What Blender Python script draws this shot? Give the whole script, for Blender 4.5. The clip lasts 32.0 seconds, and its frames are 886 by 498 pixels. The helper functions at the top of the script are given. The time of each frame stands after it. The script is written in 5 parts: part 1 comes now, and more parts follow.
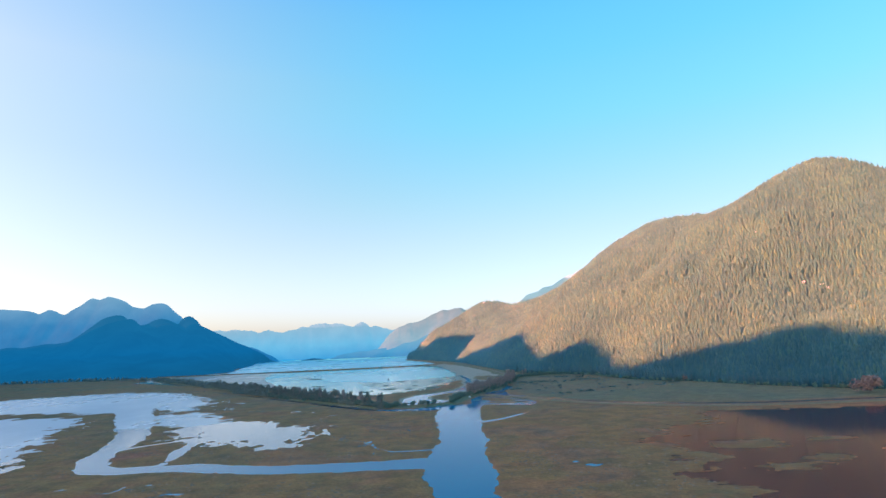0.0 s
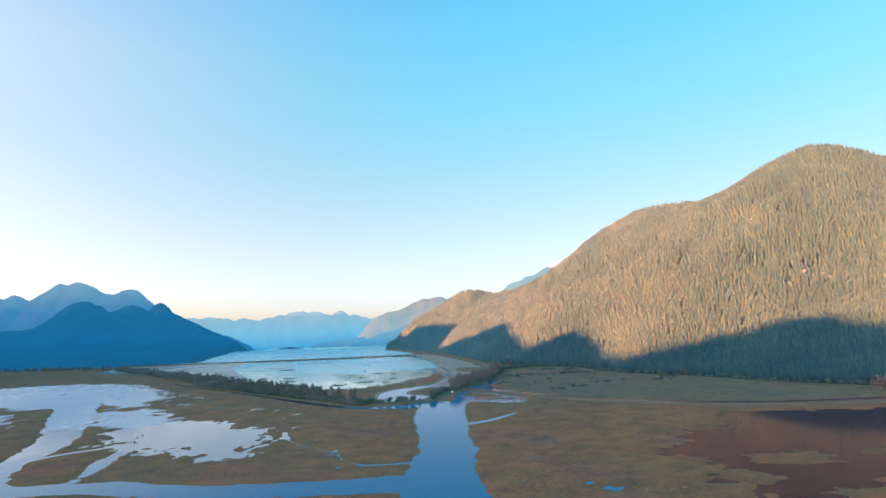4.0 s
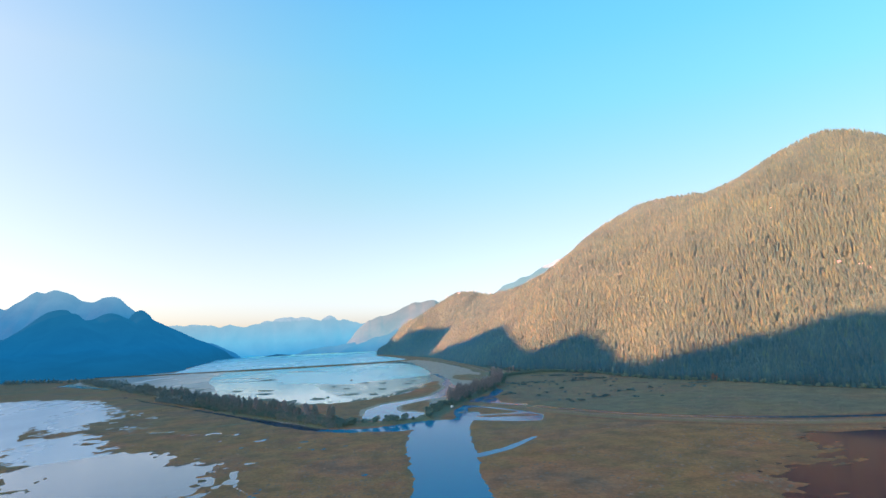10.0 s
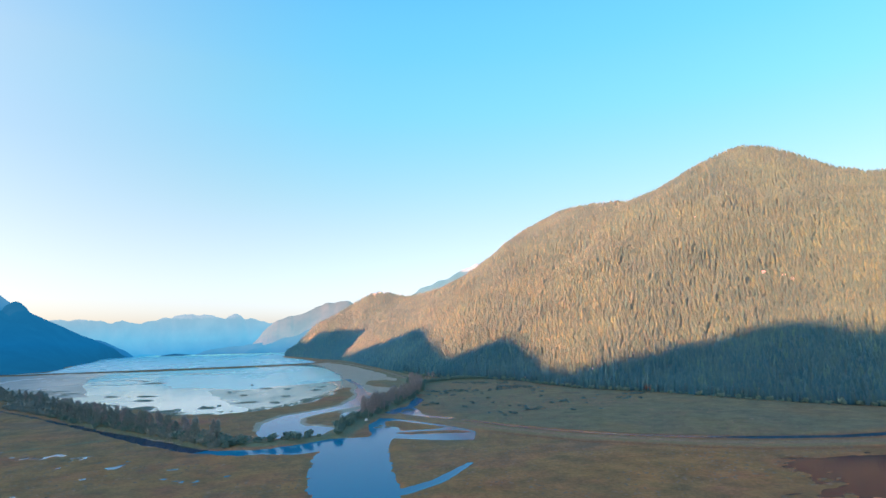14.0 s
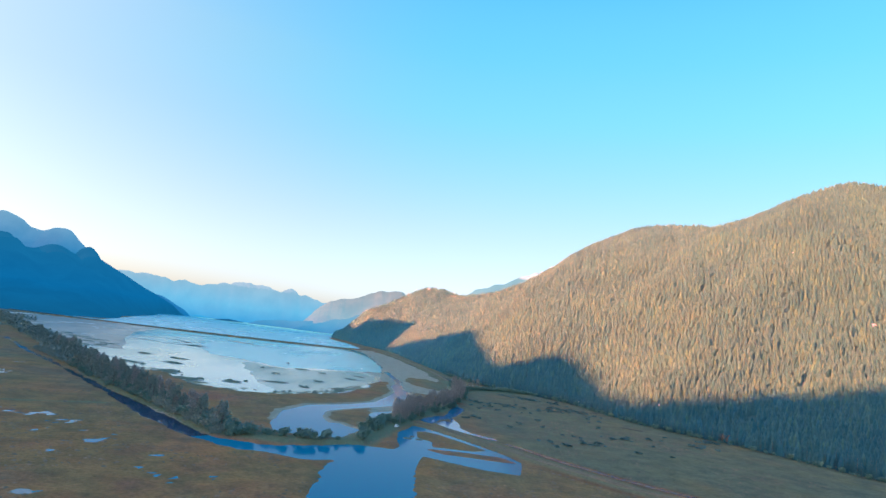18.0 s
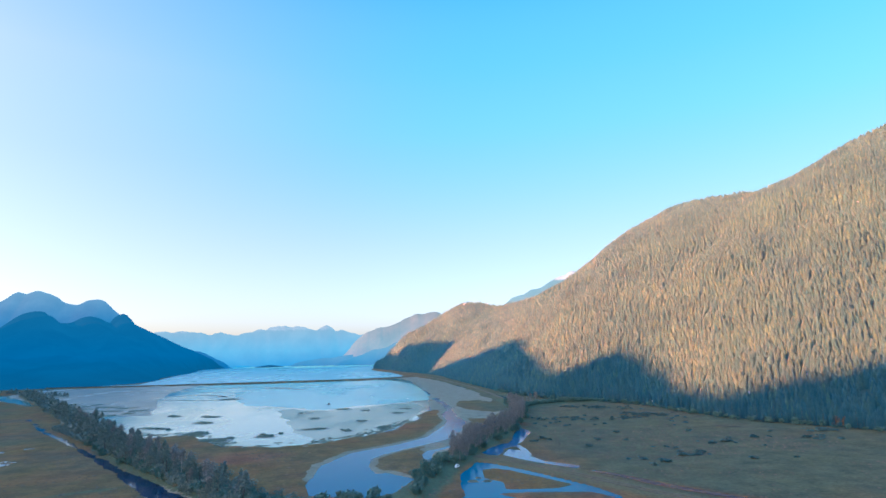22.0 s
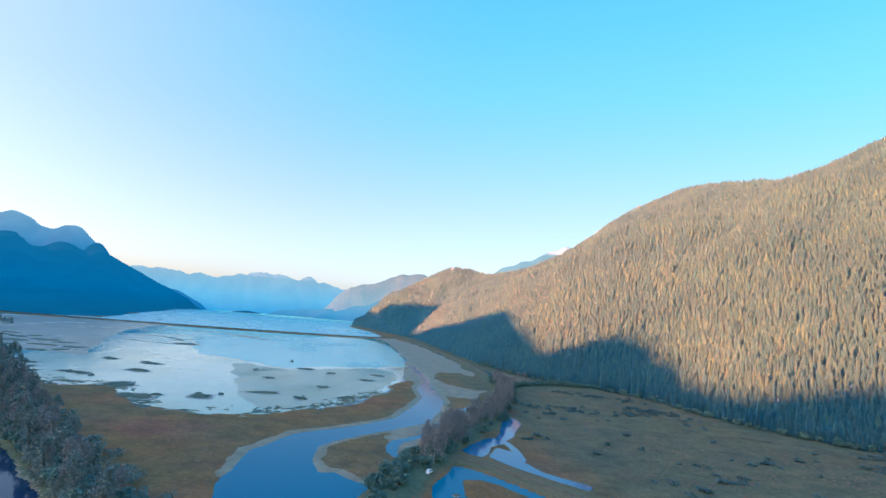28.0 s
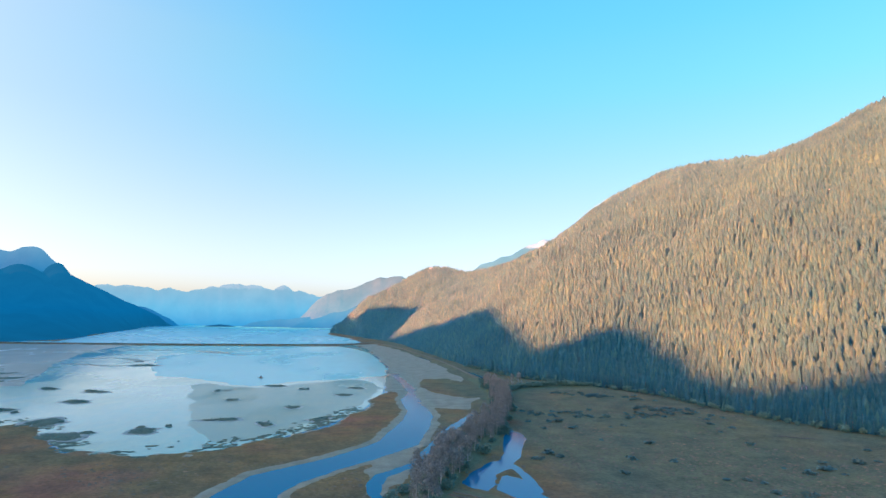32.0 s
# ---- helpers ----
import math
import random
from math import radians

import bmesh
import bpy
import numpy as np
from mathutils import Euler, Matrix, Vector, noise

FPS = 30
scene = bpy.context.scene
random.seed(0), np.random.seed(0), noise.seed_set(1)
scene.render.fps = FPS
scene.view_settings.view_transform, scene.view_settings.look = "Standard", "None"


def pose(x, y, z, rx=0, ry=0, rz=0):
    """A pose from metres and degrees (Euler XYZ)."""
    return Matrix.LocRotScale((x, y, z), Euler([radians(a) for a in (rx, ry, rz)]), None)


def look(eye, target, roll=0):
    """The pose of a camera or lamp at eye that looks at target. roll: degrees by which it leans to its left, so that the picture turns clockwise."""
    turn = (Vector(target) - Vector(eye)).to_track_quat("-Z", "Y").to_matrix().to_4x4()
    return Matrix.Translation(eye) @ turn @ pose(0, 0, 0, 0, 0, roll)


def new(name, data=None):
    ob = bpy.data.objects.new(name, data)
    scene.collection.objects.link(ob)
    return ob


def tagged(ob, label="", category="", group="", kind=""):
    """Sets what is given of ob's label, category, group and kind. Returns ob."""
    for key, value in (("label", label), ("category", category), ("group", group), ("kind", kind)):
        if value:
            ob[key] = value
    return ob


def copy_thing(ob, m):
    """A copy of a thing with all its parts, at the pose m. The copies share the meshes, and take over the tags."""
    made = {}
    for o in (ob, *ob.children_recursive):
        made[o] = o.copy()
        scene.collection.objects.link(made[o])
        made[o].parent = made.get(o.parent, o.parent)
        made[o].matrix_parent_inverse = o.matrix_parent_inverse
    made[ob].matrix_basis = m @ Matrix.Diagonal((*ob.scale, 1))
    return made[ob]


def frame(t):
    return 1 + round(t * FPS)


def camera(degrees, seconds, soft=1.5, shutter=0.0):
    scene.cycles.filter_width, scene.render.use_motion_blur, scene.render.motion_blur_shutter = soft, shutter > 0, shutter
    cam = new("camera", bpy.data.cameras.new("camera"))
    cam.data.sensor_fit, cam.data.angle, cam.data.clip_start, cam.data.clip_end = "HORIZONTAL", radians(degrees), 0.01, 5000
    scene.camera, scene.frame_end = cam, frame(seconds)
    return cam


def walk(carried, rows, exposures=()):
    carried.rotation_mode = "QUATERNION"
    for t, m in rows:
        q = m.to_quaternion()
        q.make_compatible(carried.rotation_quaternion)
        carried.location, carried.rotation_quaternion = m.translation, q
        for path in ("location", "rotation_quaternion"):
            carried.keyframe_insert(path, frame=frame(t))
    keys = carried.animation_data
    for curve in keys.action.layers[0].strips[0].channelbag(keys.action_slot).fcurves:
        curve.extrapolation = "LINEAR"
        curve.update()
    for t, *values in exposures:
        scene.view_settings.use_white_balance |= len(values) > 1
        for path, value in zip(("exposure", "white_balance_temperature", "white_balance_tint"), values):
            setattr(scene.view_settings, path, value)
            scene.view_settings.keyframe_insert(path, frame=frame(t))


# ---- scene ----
# ======== camera and its flight ========
cam = camera(73.49, 32.0)
# seconds, eye (metres), yaw to the left, pitch up, roll (degrees)
ROWS = [
    (0.0, 0.0, 0.0, 80.0, -3.90, 9.05, -2.50),
    (0.5, 2.4, 11.7, 80.4, -4.22, 8.99, -0.94),
    (1.0, 3.8, 22.8, 80.6, -4.32, 8.62, 0.19),
    (1.5, 4.3, 33.4, 80.6, -3.95, 8.39, -0.09),
    (2.0, 4.8, 43.9, 80.7, -4.65, 8.21, -0.05),
    (2.5, 4.9, 54.1, 80.8, -4.53, 8.02, 1.72),
    (3.0, 4.9, 64.4, 80.8, -4.72, 7.58, 1.51),
    (3.5, 4.6, 74.4, 80.8, -4.99, 8.13, -0.06),
    (4.0, 4.2, 84.3, 80.8, -5.71, 7.97, -2.11),
    (4.5, 6.0, 95.1, 81.8, -6.58, 7.98, -0.76),
    (6.5, 6.8, 136.7, 80.6, -5.95, 8.19, 2.38),
    (7.0, 7.5, 146.8, 80.7, -5.59, 7.35, 0.89),
    (7.5, 8.0, 156.8, 80.6, -5.97, 7.29, 2.45),
    (8.0, 8.4, 166.6, 80.7, -5.44, 7.13, 3.72),
    (8.5, 8.7, 176.8, 80.8, -5.30, 7.22, 3.14),
    (9.0, 8.8, 187.5, 80.8, -5.49, 7.55, 2.11),
    (9.5, 9.7, 198.5, 80.4, -5.27, 7.78, 0.21),
    (10.0, 10.8, 210.2, 80.2, -6.62, 8.32, -2.99),
    (10.5, 11.7, 222.7, 79.9, -7.11, 8.31, -2.39),
    (11.0, 12.2, 235.8, 79.2, -7.97, 8.75, -3.82),
    (11.5, 12.9, 249.1, 78.6, -9.51, 8.38, -4.91),
    (12.0, 14.0, 261.5, 78.2, -10.77, 8.95, -3.94),
    (12.5, 15.2, 273.1, 78.0, -11.80, 8.85, -3.19),
    (13.0, 16.2, 284.1, 77.5, -12.58, 8.77, -3.63),
    (13.5, 16.6, 294.0, 78.1, -13.63, 8.74, -2.77),
    (14.0, 17.3, 303.3, 78.8, -14.72, 8.33, -1.64),
    (14.5, 18.5, 312.4, 79.1, -14.96, 8.11, -0.65),
    (16.5, 28.3, 349.9, 80.6, -12.06, 7.73, 7.45),
    (17.0, 29.7, 360.2, 80.5, -11.49, 7.89, 6.57),
    (17.5, 30.8, 370.7, 80.3, -10.67, 8.37, 7.17),
    (18.0, 32.0, 380.9, 80.3, -8.85, 8.20, 7.02),
    (18.5, 33.1, 390.8, 80.4, -8.37, 8.30, 4.51),
    (19.0, 34.3, 400.6, 80.6, -8.66, 8.44, 6.34),
    (19.5, 35.1, 409.7, 80.8, -6.08, 8.88, 5.81),
    (20.0, 35.9, 419.4, 81.1, -6.88, 8.78, 4.03),
    (20.5, 36.6, 429.2, 81.2, -5.73, 9.20, 4.28),
    (21.0, 37.2, 439.6, 81.2, -5.92, 9.41, 2.59),
    (21.5, 37.9, 450.1, 81.0, -6.40, 9.18, -0.96),
    (22.0, 38.3, 460.1, 80.7, -6.14, 9.69, -1.45),
    (22.5, 38.9, 470.2, 80.7, -7.10, 9.34, -0.48),
    (23.0, 39.9, 480.1, 80.8, -7.59, 8.75, -0.96),
    (23.5, 40.9, 490.3, 80.9, -8.12, 8.32, -0.85),
    (24.0, 41.9, 500.3, 80.9, -8.09, 8.04, 2.28),
    (24.5, 42.9, 509.7, 81.0, -7.98, 7.90, 1.35),
    (26.5, 48.5, 541.3, 84.8, -8.22, 6.96, 4.54),
    (27.0, 48.7, 551.6, 83.9, -7.26, 6.35, 4.83),
    (27.5, 48.9, 562.1, 83.0, -8.05, 6.11, 3.08),
    (28.0, 49.3, 572.3, 82.0, -7.10, 6.34, 4.43),
    (28.5, 50.0, 581.6, 81.9, -6.88, 6.34, 4.43),
    (29.0, 51.0, 590.3, 82.1, -6.87, 7.07, 3.33),
    (29.5, 52.7, 598.5, 82.2, -6.61, 7.53, -0.96),
    (30.0, 54.6, 606.5, 82.3, -7.70, 7.71, -3.32),
    (30.5, 55.8, 614.8, 82.1, -8.29, 7.77, -3.94),
    (31.0, 56.5, 624.1, 82.0, -8.99, 7.45, -2.78),
    (31.5, 56.7, 634.6, 81.8, -9.48, 6.79, -0.01),
    (32.0, 56.3, 645.3, 81.7, -9.41, 6.51, 0.88),
]
walk(cam, [(t, Matrix.Translation((x, y, z)) @ pose(0, 0, 0, 0, 0, yaw) @ pose(0, 0, 0, 90 + pitch) @ pose(0, 0, 0, 0, 0, roll))
           for t, x, y, z, yaw, pitch, roll in ROWS],
     [(0, 3.01, 6450, 10), (3, 3.04, 6850, 10), (8, 3.05, 6750, 10), (14, 3.05, 6650, 10), (17.5, 3.06, 6450, 9), (22.5, 3.03, 6000, 10), (27, 3.03, 6050, 9), (32, 3.03, 6350, 8)])

# ======== light ========
SUN_EL, SUN_AZ = 18.0, 112.0          # degrees above the horizon; to the left of the +y axis
world = bpy.data.worlds.new("sky")
scene.world = world
world.use_nodes = True
wn = world.node_tree.nodes
sky = wn.new("ShaderNodeTexSky")
sky.sky_type = "NISHITA"
sky.sun_disc = False
sky.sun_elevation, sky.sun_rotation = radians(SUN_EL), radians(-SUN_AZ)
sky.altitude, sky.air_density, sky.dust_density, sky.ozone_density = 50, 1.0, 1.4, 2.0
# clear evening air: pale and warm at the horizon, cyan-blue overhead
co = wn.new("ShaderNodeTexCoord")
xyz = wn.new("ShaderNodeSeparateXYZ")
tint = wn.new("ShaderNodeValToRGB")
tint.color_ramp.interpolation = "CARDINAL"
els = tint.color_ramp.elements
for el, (at, col) in zip((els[0], els[1], *(els.new(0.3) for _ in range(5))),
                         ((0.0, (0.4, 0.39, 0.53)), (0.09, (0.375, 0.355, 0.37)), (0.18, (0.41, 0.395, 0.368)), (0.33, (0.32, 0.505, 0.45)), (0.43, (0.275, 0.58, 0.53)), (0.54, (0.215, 0.6, 0.66)), (0.75, (0.02, 0.5, 0.92)))):
    el.position, el.color = at, (*col, 1)
# forward scatter: the sky pales towards the sun
toward = wn.new("ShaderNodeVectorMath")
toward.operation = "DOT_PRODUCT"
toward.inputs[1].default_value = (-math.sin(radians(SUN_AZ)), math.cos(radians(SUN_AZ)), 0.0)
pale = wn.new("ShaderNodeMapRange")
pale.interpolation_type = "SMOOTHSTEP"
pale.inputs["From Min"].default_value, pale.inputs["From Max"].default_value = -0.5, 0.42
low = wn.new("ShaderNodeMapRange")
low.interpolation_type = "SMOOTHSTEP"
low.inputs["From Min"].default_value, low.inputs["From Max"].default_value = 0.72, 0.5
paling = wn.new("ShaderNodeMath")
paling.operation = "MULTIPLY"
glow_mix = wn.new("ShaderNodeMix")
glow_mix.data_type = "RGBA"
pale_ramp = wn.new("ShaderNodeValToRGB")
els = pale_ramp.color_ramp.elements
for el, (at, col) in zip((els[0], els[1], *(els.new(0.3) for _ in range(3))), ((0.03, (0.56, 0.45, 0.47)), (0.17, (0.59, 0.465, 0.45)), (0.3, (0.7, 0.545, 0.475)), (0.42, (0.85, 0.63, 0.51)), (0.6, (0.6, 0.6, 0.6)))):
    el.position, el.color = at, (*col, 1)
# and deepens away from it
deep = wn.new("ShaderNodeMapRange")
deep.interpolation_type = "SMOOTHSTEP"
deep.inputs["From Min"].default_value, deep.inputs["From Max"].default_value = -0.95, -0.35
deep.inputs["To Min"].default_value, deep.inputs["To Max"].default_value = 0.83, 1.0
deepen = wn.new("ShaderNodeVectorMath")
deepen.operation = "SCALE"
times_n = wn.new("ShaderNodeMix")
times_n.data_type, times_n.blend_type = "RGBA", "MULTIPLY"
times_n.inputs["Factor"].default_value = 1.0
wl = world.node_tree.links
wl.new(co.outputs["Generated"], xyz.inputs["Vector"])
wl.new(co.outputs["Generated"], toward.inputs[0])
wl.new(toward.outputs["Value"], pale.inputs["Value"])
wl.new(xyz.outputs["Z"], low.inputs["Value"])
wl.new(pale.outputs["Result"], paling.inputs[0])
wl.new(low.outputs["Result"], paling.inputs[1])
wl.new(paling.outputs["Value"], glow_mix.inputs["Factor"])
wl.new(xyz.outputs["Z"], tint.inputs["Fac"])
wl.new(xyz.outputs["Z"], pale_ramp.inputs["Fac"])
wl.new(pale_ramp.outputs["Color"], glow_mix.inputs["B"])
wl.new(tint.outputs["Color"], glow_mix.inputs["A"])
wl.new(sky.outputs["Color"], times_n.inputs["A"])
wl.new(glow_mix.outputs["Result"], times_n.inputs["B"])
wl.new(toward.outputs["Value"], deep.inputs["Value"])
wl.new(times_n.outputs["Result"], deepen.inputs[0])
wl.new(deep.outputs["Result"], deepen.inputs["Scale"])
wl.new(deepen.outputs["Vector"], wn["Background"].inputs["Color"])
wn["Background"].inputs["Strength"].default_value = 0.085
sun_dir = Vector((-math.sin(radians(SUN_AZ)) * math.cos(radians(SUN_EL)), math.cos(radians(SUN_AZ)) * math.cos(radians(SUN_EL)), math.sin(radians(SUN_EL))))
lamp = bpy.data.lights.new("sun", "SUN")
lamp.energy, lamp.angle, lamp.color = 5.0, radians(0.6), (1.0, 0.245, 0.083)
sun = new("sun", lamp)
sun.matrix_world = look(sun_dir * 100, (0, 0, 0))

# ======== materials ========
def material(name):
    m = bpy.data.materials.new(name)
    m.use_nodes = True
    nt = m.node_tree
    return m, nt, nt.nodes["Principled BSDF"]


def node(nt, kind, **values):
    n = nt.nodes.new(kind)
    for key, value in values.items():
        n.inputs[key.replace("_", " ")].default_value = value
    return n


def noise_node(nt, scale, detail=4.0, rough=0.6, space="Object", stretch=None):
    co = nt.nodes.new("ShaderNodeTexCoord")
    n = node(nt, "ShaderNodeTexNoise", Scale=scale, Detail=detail, Roughness=rough)
    if stretch:
        mp = nt.nodes.new("ShaderNodeMapping")
        mp.inputs["Scale"].default_value = stretch
        nt.links.new(co.outputs[space], mp.inputs["Vector"])
        nt.links.new(mp.outputs["Vector"], n.inputs["Vector"])
    else:
        nt.links.new(co.outputs[space], n.inputs["Vector"])
    return n.outputs["Fac"]


def ramp(nt, fac, stops):
    r = nt.nodes.new("ShaderNodeValToRGB")
    els = r.color_ramp.elements
    while len(els) < len(stops):
        els.new(0.5)
    for el, (at, col) in zip(els, stops):
        el.position, el.color = at, (*col, 1)
    nt.links.new(fac, r.inputs["Fac"])
    return r.outputs["Color"]


def mix(nt, fac, a, b, blend="MIX"):
    n = nt.nodes.new("ShaderNodeMix")
    n.data_type, n.blend_type = "RGBA", blend
    for sock, v in ((n.inputs["Factor"], fac), (n.inputs["A"], a), (n.inputs["B"], b)):
        if isinstance(v, (int, float)):
            sock.default_value = v
        elif isinstance(v, tuple):
            sock.default_value = (*v, 1)
        else:
            nt.links.new(v, sock)
    return n.outputs["Result"]


def steps(nt, value, lo, hi):
    n = nt.nodes.new("ShaderNodeMapRange")
    n.interpolation_type = "SMOOTHSTEP"
    n.inputs["From Min"].default_value, n.inputs["From Max"].default_value = lo, hi
    nt.links.new(value, n.inputs["Value"])
    return n.outputs["Result"]


def bump(nt, bsdf, height, strength, distance):
    b = node(nt, "ShaderNodeBump", Strength=strength, Distance=distance)
    nt.links.new(height, b.inputs["Height"])
    nt.links.new(b.outputs["Normal"], bsdf.inputs["Normal"])


def attr(nt, name):
    a = nt.nodes.new("ShaderNodeAttribute")
    a.attribute_name = name
    return a.outputs["Fac"]


def marsh_material():
    m, nt, b = material("marsh_sedge")
    big = ramp(nt, noise_node(nt, 0.007, 5, 0.65), [(0.34, (0.212, 0.127, 0.073)), (0.44, (0.315, 0.141, 0.062)), (0.5, (0.262, 0.145, 0.056)), (0.58, (0.3, 0.142, 0.057)), (0.66, (0.325, 0.124, 0.07))])
    streak = ramp(nt, noise_node(nt, 0.02, 6, 0.7, stretch=(1.0, 0.45, 1.0)), [(0.36, (0.86, 0.92, 0.98)), (0.5, (1.0, 1.0, 1.0)), (0.66, (1.1, 1.04, 0.92))])
    big = mix(nt, 1.0, big, streak, "MULTIPLY")
    mid = ramp(nt, noise_node(nt, 0.05, 6, 0.7), [(0.35, (0.66, 0.72, 0.72)), (0.65, (1.2, 1.15, 1.06))])
    col = mix(nt, 1.0, big, mid, "MULTIPLY")
    fine = ramp(nt, noise_node(nt, 0.5, 4, 0.7), [(0.3, (0.65, 0.65, 0.6)), (0.7, (1.3, 1.3, 1.2))])
    col = mix(nt, 0.8, col, fine, "MULTIPLY")
    mud = ramp(nt, noise_node(nt, 0.08, 5), [(0.35, (0.24, 0.195, 0.12)), (0.65, (0.35, 0.29, 0.185))])
    col = mix(nt, attr(nt, "meadow"), col, mix(nt, 1.0, mix(nt, 1.0, (0.142, 0.149, 0.09), mix(nt, 1.0, streak, mid, "MULTIPLY"), "MULTIPLY"), fine, "MULTIPLY"))
    col = mix(nt, attr(nt, "bank"), col, mix(nt, 0.8, (0.205, 0.165, 0.085), fine, "MULTIPLY"))
    col = mix(nt, attr(nt, "verge"), col, mix(nt, 0.8, (0.135, 0.155, 0.085), fine, "MULTIPLY"))
    col = mix(nt, attr(nt, "rust"), col, mix(nt, 0.7, (0.2, 0.085, 0.035), fine, "MULTIPLY"))
    shore = nt.nodes.new("ShaderNodeMath")
    shore.operation = "MULTIPLY_ADD"
    nt.links.new(noise_node(nt, 0.16, 5, 0.7), shore.inputs[0])
    shore.inputs[1].default_value = 0.9
    nt.links.new(attr(nt, "mud"), shore.inputs[2])
    bare = steps(nt, shore.outputs["Value"], 0.9, 1.05)
    col = mix(nt, bare, col, mud)
    nt.links.new(col, b.inputs["Base Color"])
    wet = nt.nodes.new("ShaderNodeMapRange")
    wet.inputs["To Min"].default_value, wet.inputs["To Max"].default_value = 0.95, 0.6
    nt.links.new(bare, wet.inputs["Value"])
    nt.links.new(wet.outputs["Result"], b.inputs["Roughness"])
    b.inputs["Specular IOR Level"].default_value = 0.25
    bump(nt, b, noise_node(nt, 0.6, 5, 0.75), 0.9, 0.8)
    return m


def water_material(name, deep, silt=None, ripple=0.07, calm_rough=0.02, ior=1.33, waves=0.06):
    m, nt, b = material(name)
    if silt:
        cloud = noise_node(nt, 0.006, 7, 0.66, stretch=(1, 0.45, 1))
        col = ramp(nt, cloud, [(0.4, deep), (0.5, tuple((p + q) / 2 for p, q in zip(deep, silt))), (0.58, silt)])
        nt.links.new(col, b.inputs["Base Color"])
        film = nt.nodes.new("ShaderNodeMapRange")
        film.inputs["From Min"].default_value, film.inputs["From Max"].default_value = 0.46, 0.58
        film.inputs["To Min"].default_value, film.inputs["To Max"].default_value = 0.34, 0.08
        nt.links.new(cloud, film.inputs["Value"])
        nt.links.new(film.outputs["Result"], b.inputs["Specular IOR Level"])
    else:
        b.inputs["Base Color"].default_value = (*deep, 1)
    b.inputs["IOR"].default_value = ior
    calm = noise_node(nt, 0.005, 5, 0.6, stretch=(1, 0.4, 1))
    rough = nt.nodes.new("ShaderNodeMapRange")
    rough.inputs["From Min"].default_value, rough.inputs["From Max"].default_value = 0.45, 0.6
    rough.inputs["To Min"].default_value, rough.inputs["To Max"].default_value = calm_rough, ripple
    nt.links.new(calm, rough.inputs["Value"])
    nt.links.new(rough.outputs["Result"], b.inputs["Roughness"])
    bump(nt, b, noise_node(nt, 0.3, 4, 0.6), waves, 0.5)
    return m


def river_material():
    m = water_material("river_water", (0.001, 0.135, 0.21), None, 0.2, 0.02, 1.06, 0.1)
    nt = m.node_tree
    b = nt.nodes["Principled BSDF"]
    co = nt.nodes.new("ShaderNodeTexCoord")
    xyz = nt.nodes.new("ShaderNodeSeparateXYZ")
    nt.links.new(co.outputs["Object"], xyz.inputs["Vector"])
    # base colour, IOR and roughness change from east to west
    west_blend = nt.nodes.new("ShaderNodeMapRange")
    west_blend.interpolation_type = "SMOOTHSTEP"
    west_blend.inputs["From Min"].default_value, west_blend.inputs["From Max"].default_value = -10, -230
    nt.links.new(xyz.outputs["X"], west_blend.inputs["Value"])
    nt.links.new(mix(nt, west_blend.outputs["Result"], (0.001, 0.16, 0.235), (0.03, 0.15, 0.2)), b.inputs["Base Color"])
    ior = nt.nodes.new("ShaderNodeMapRange")
    ior.inputs["To Min"].default_value, ior.inputs["To Max"].default_value = 1.075, 1.18
    nt.links.new(west_blend.outputs["Result"], ior.inputs["Value"])
    nt.links.new(ior.outputs["Result"], b.inputs["IOR"])
    wind = nt.nodes.new("ShaderNodeMapRange")
    wind.inputs["To Min"].default_value, wind.inputs["To Max"].default_value = 0.03, 0.09
    nt.links.new(west_blend.outputs["Result"], wind.inputs["Value"])
    nt.links.new(wind.outputs["Result"], b.inputs["Roughness"])
    return m


def forest_material(name, dark, mid_c, warm, depth=0.0, air=None):
    m, nt, b = material(name)
    geo = nt.nodes.new("ShaderNodeNewGeometry")
    col = ramp(nt, geo.outputs["Random Per Island"], [(0.0, dark), (0.45, mid_c), (0.85, warm), (1.0, (warm[0] * 1.3, warm[1] * 1.2, warm[2]))])
    patch = ramp(nt, noise_node(nt, 0.008, 4), [(0.35, (0.84, 0.88, 0.9)), (0.65, (1.15, 1.1, 1.0))])
    col = mix(nt, 1.0, col, patch, "MULTIPLY")
    grain = noise_node(nt, 0.7, 4, 0.75)
    col = mix(nt, 1.0, col, ramp(nt, grain, [(0.32, (0.86, 0.86, 0.86)), (0.68, (1.14, 1.14, 1.14))]), "MULTIPLY")
    bump(nt, b, grain, 0.3, 1.0)
    nt.links.new(col, b.inputs["Base Color"])
    b.inputs["Roughness"].default_value = 0.85
    b.inputs["Specular IOR Level"].default_value = 0.2
    if air:  # haze of the air between, painted as blue emission that grows with distance
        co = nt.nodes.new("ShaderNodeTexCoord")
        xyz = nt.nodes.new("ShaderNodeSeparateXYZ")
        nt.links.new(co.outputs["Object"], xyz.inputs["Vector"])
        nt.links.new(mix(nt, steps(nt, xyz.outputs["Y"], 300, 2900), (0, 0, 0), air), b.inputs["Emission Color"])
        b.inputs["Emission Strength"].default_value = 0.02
    if depth:  # light sinks into the needles and comes out softened
        b.inputs["Subsurface Weight"].default_value = 0.8
        b.inputs["Subsurface Radius"].default_value = (1.0, 0.8, 0.6)
        b.inputs["Subsurface Scale"].default_value = depth
    return m


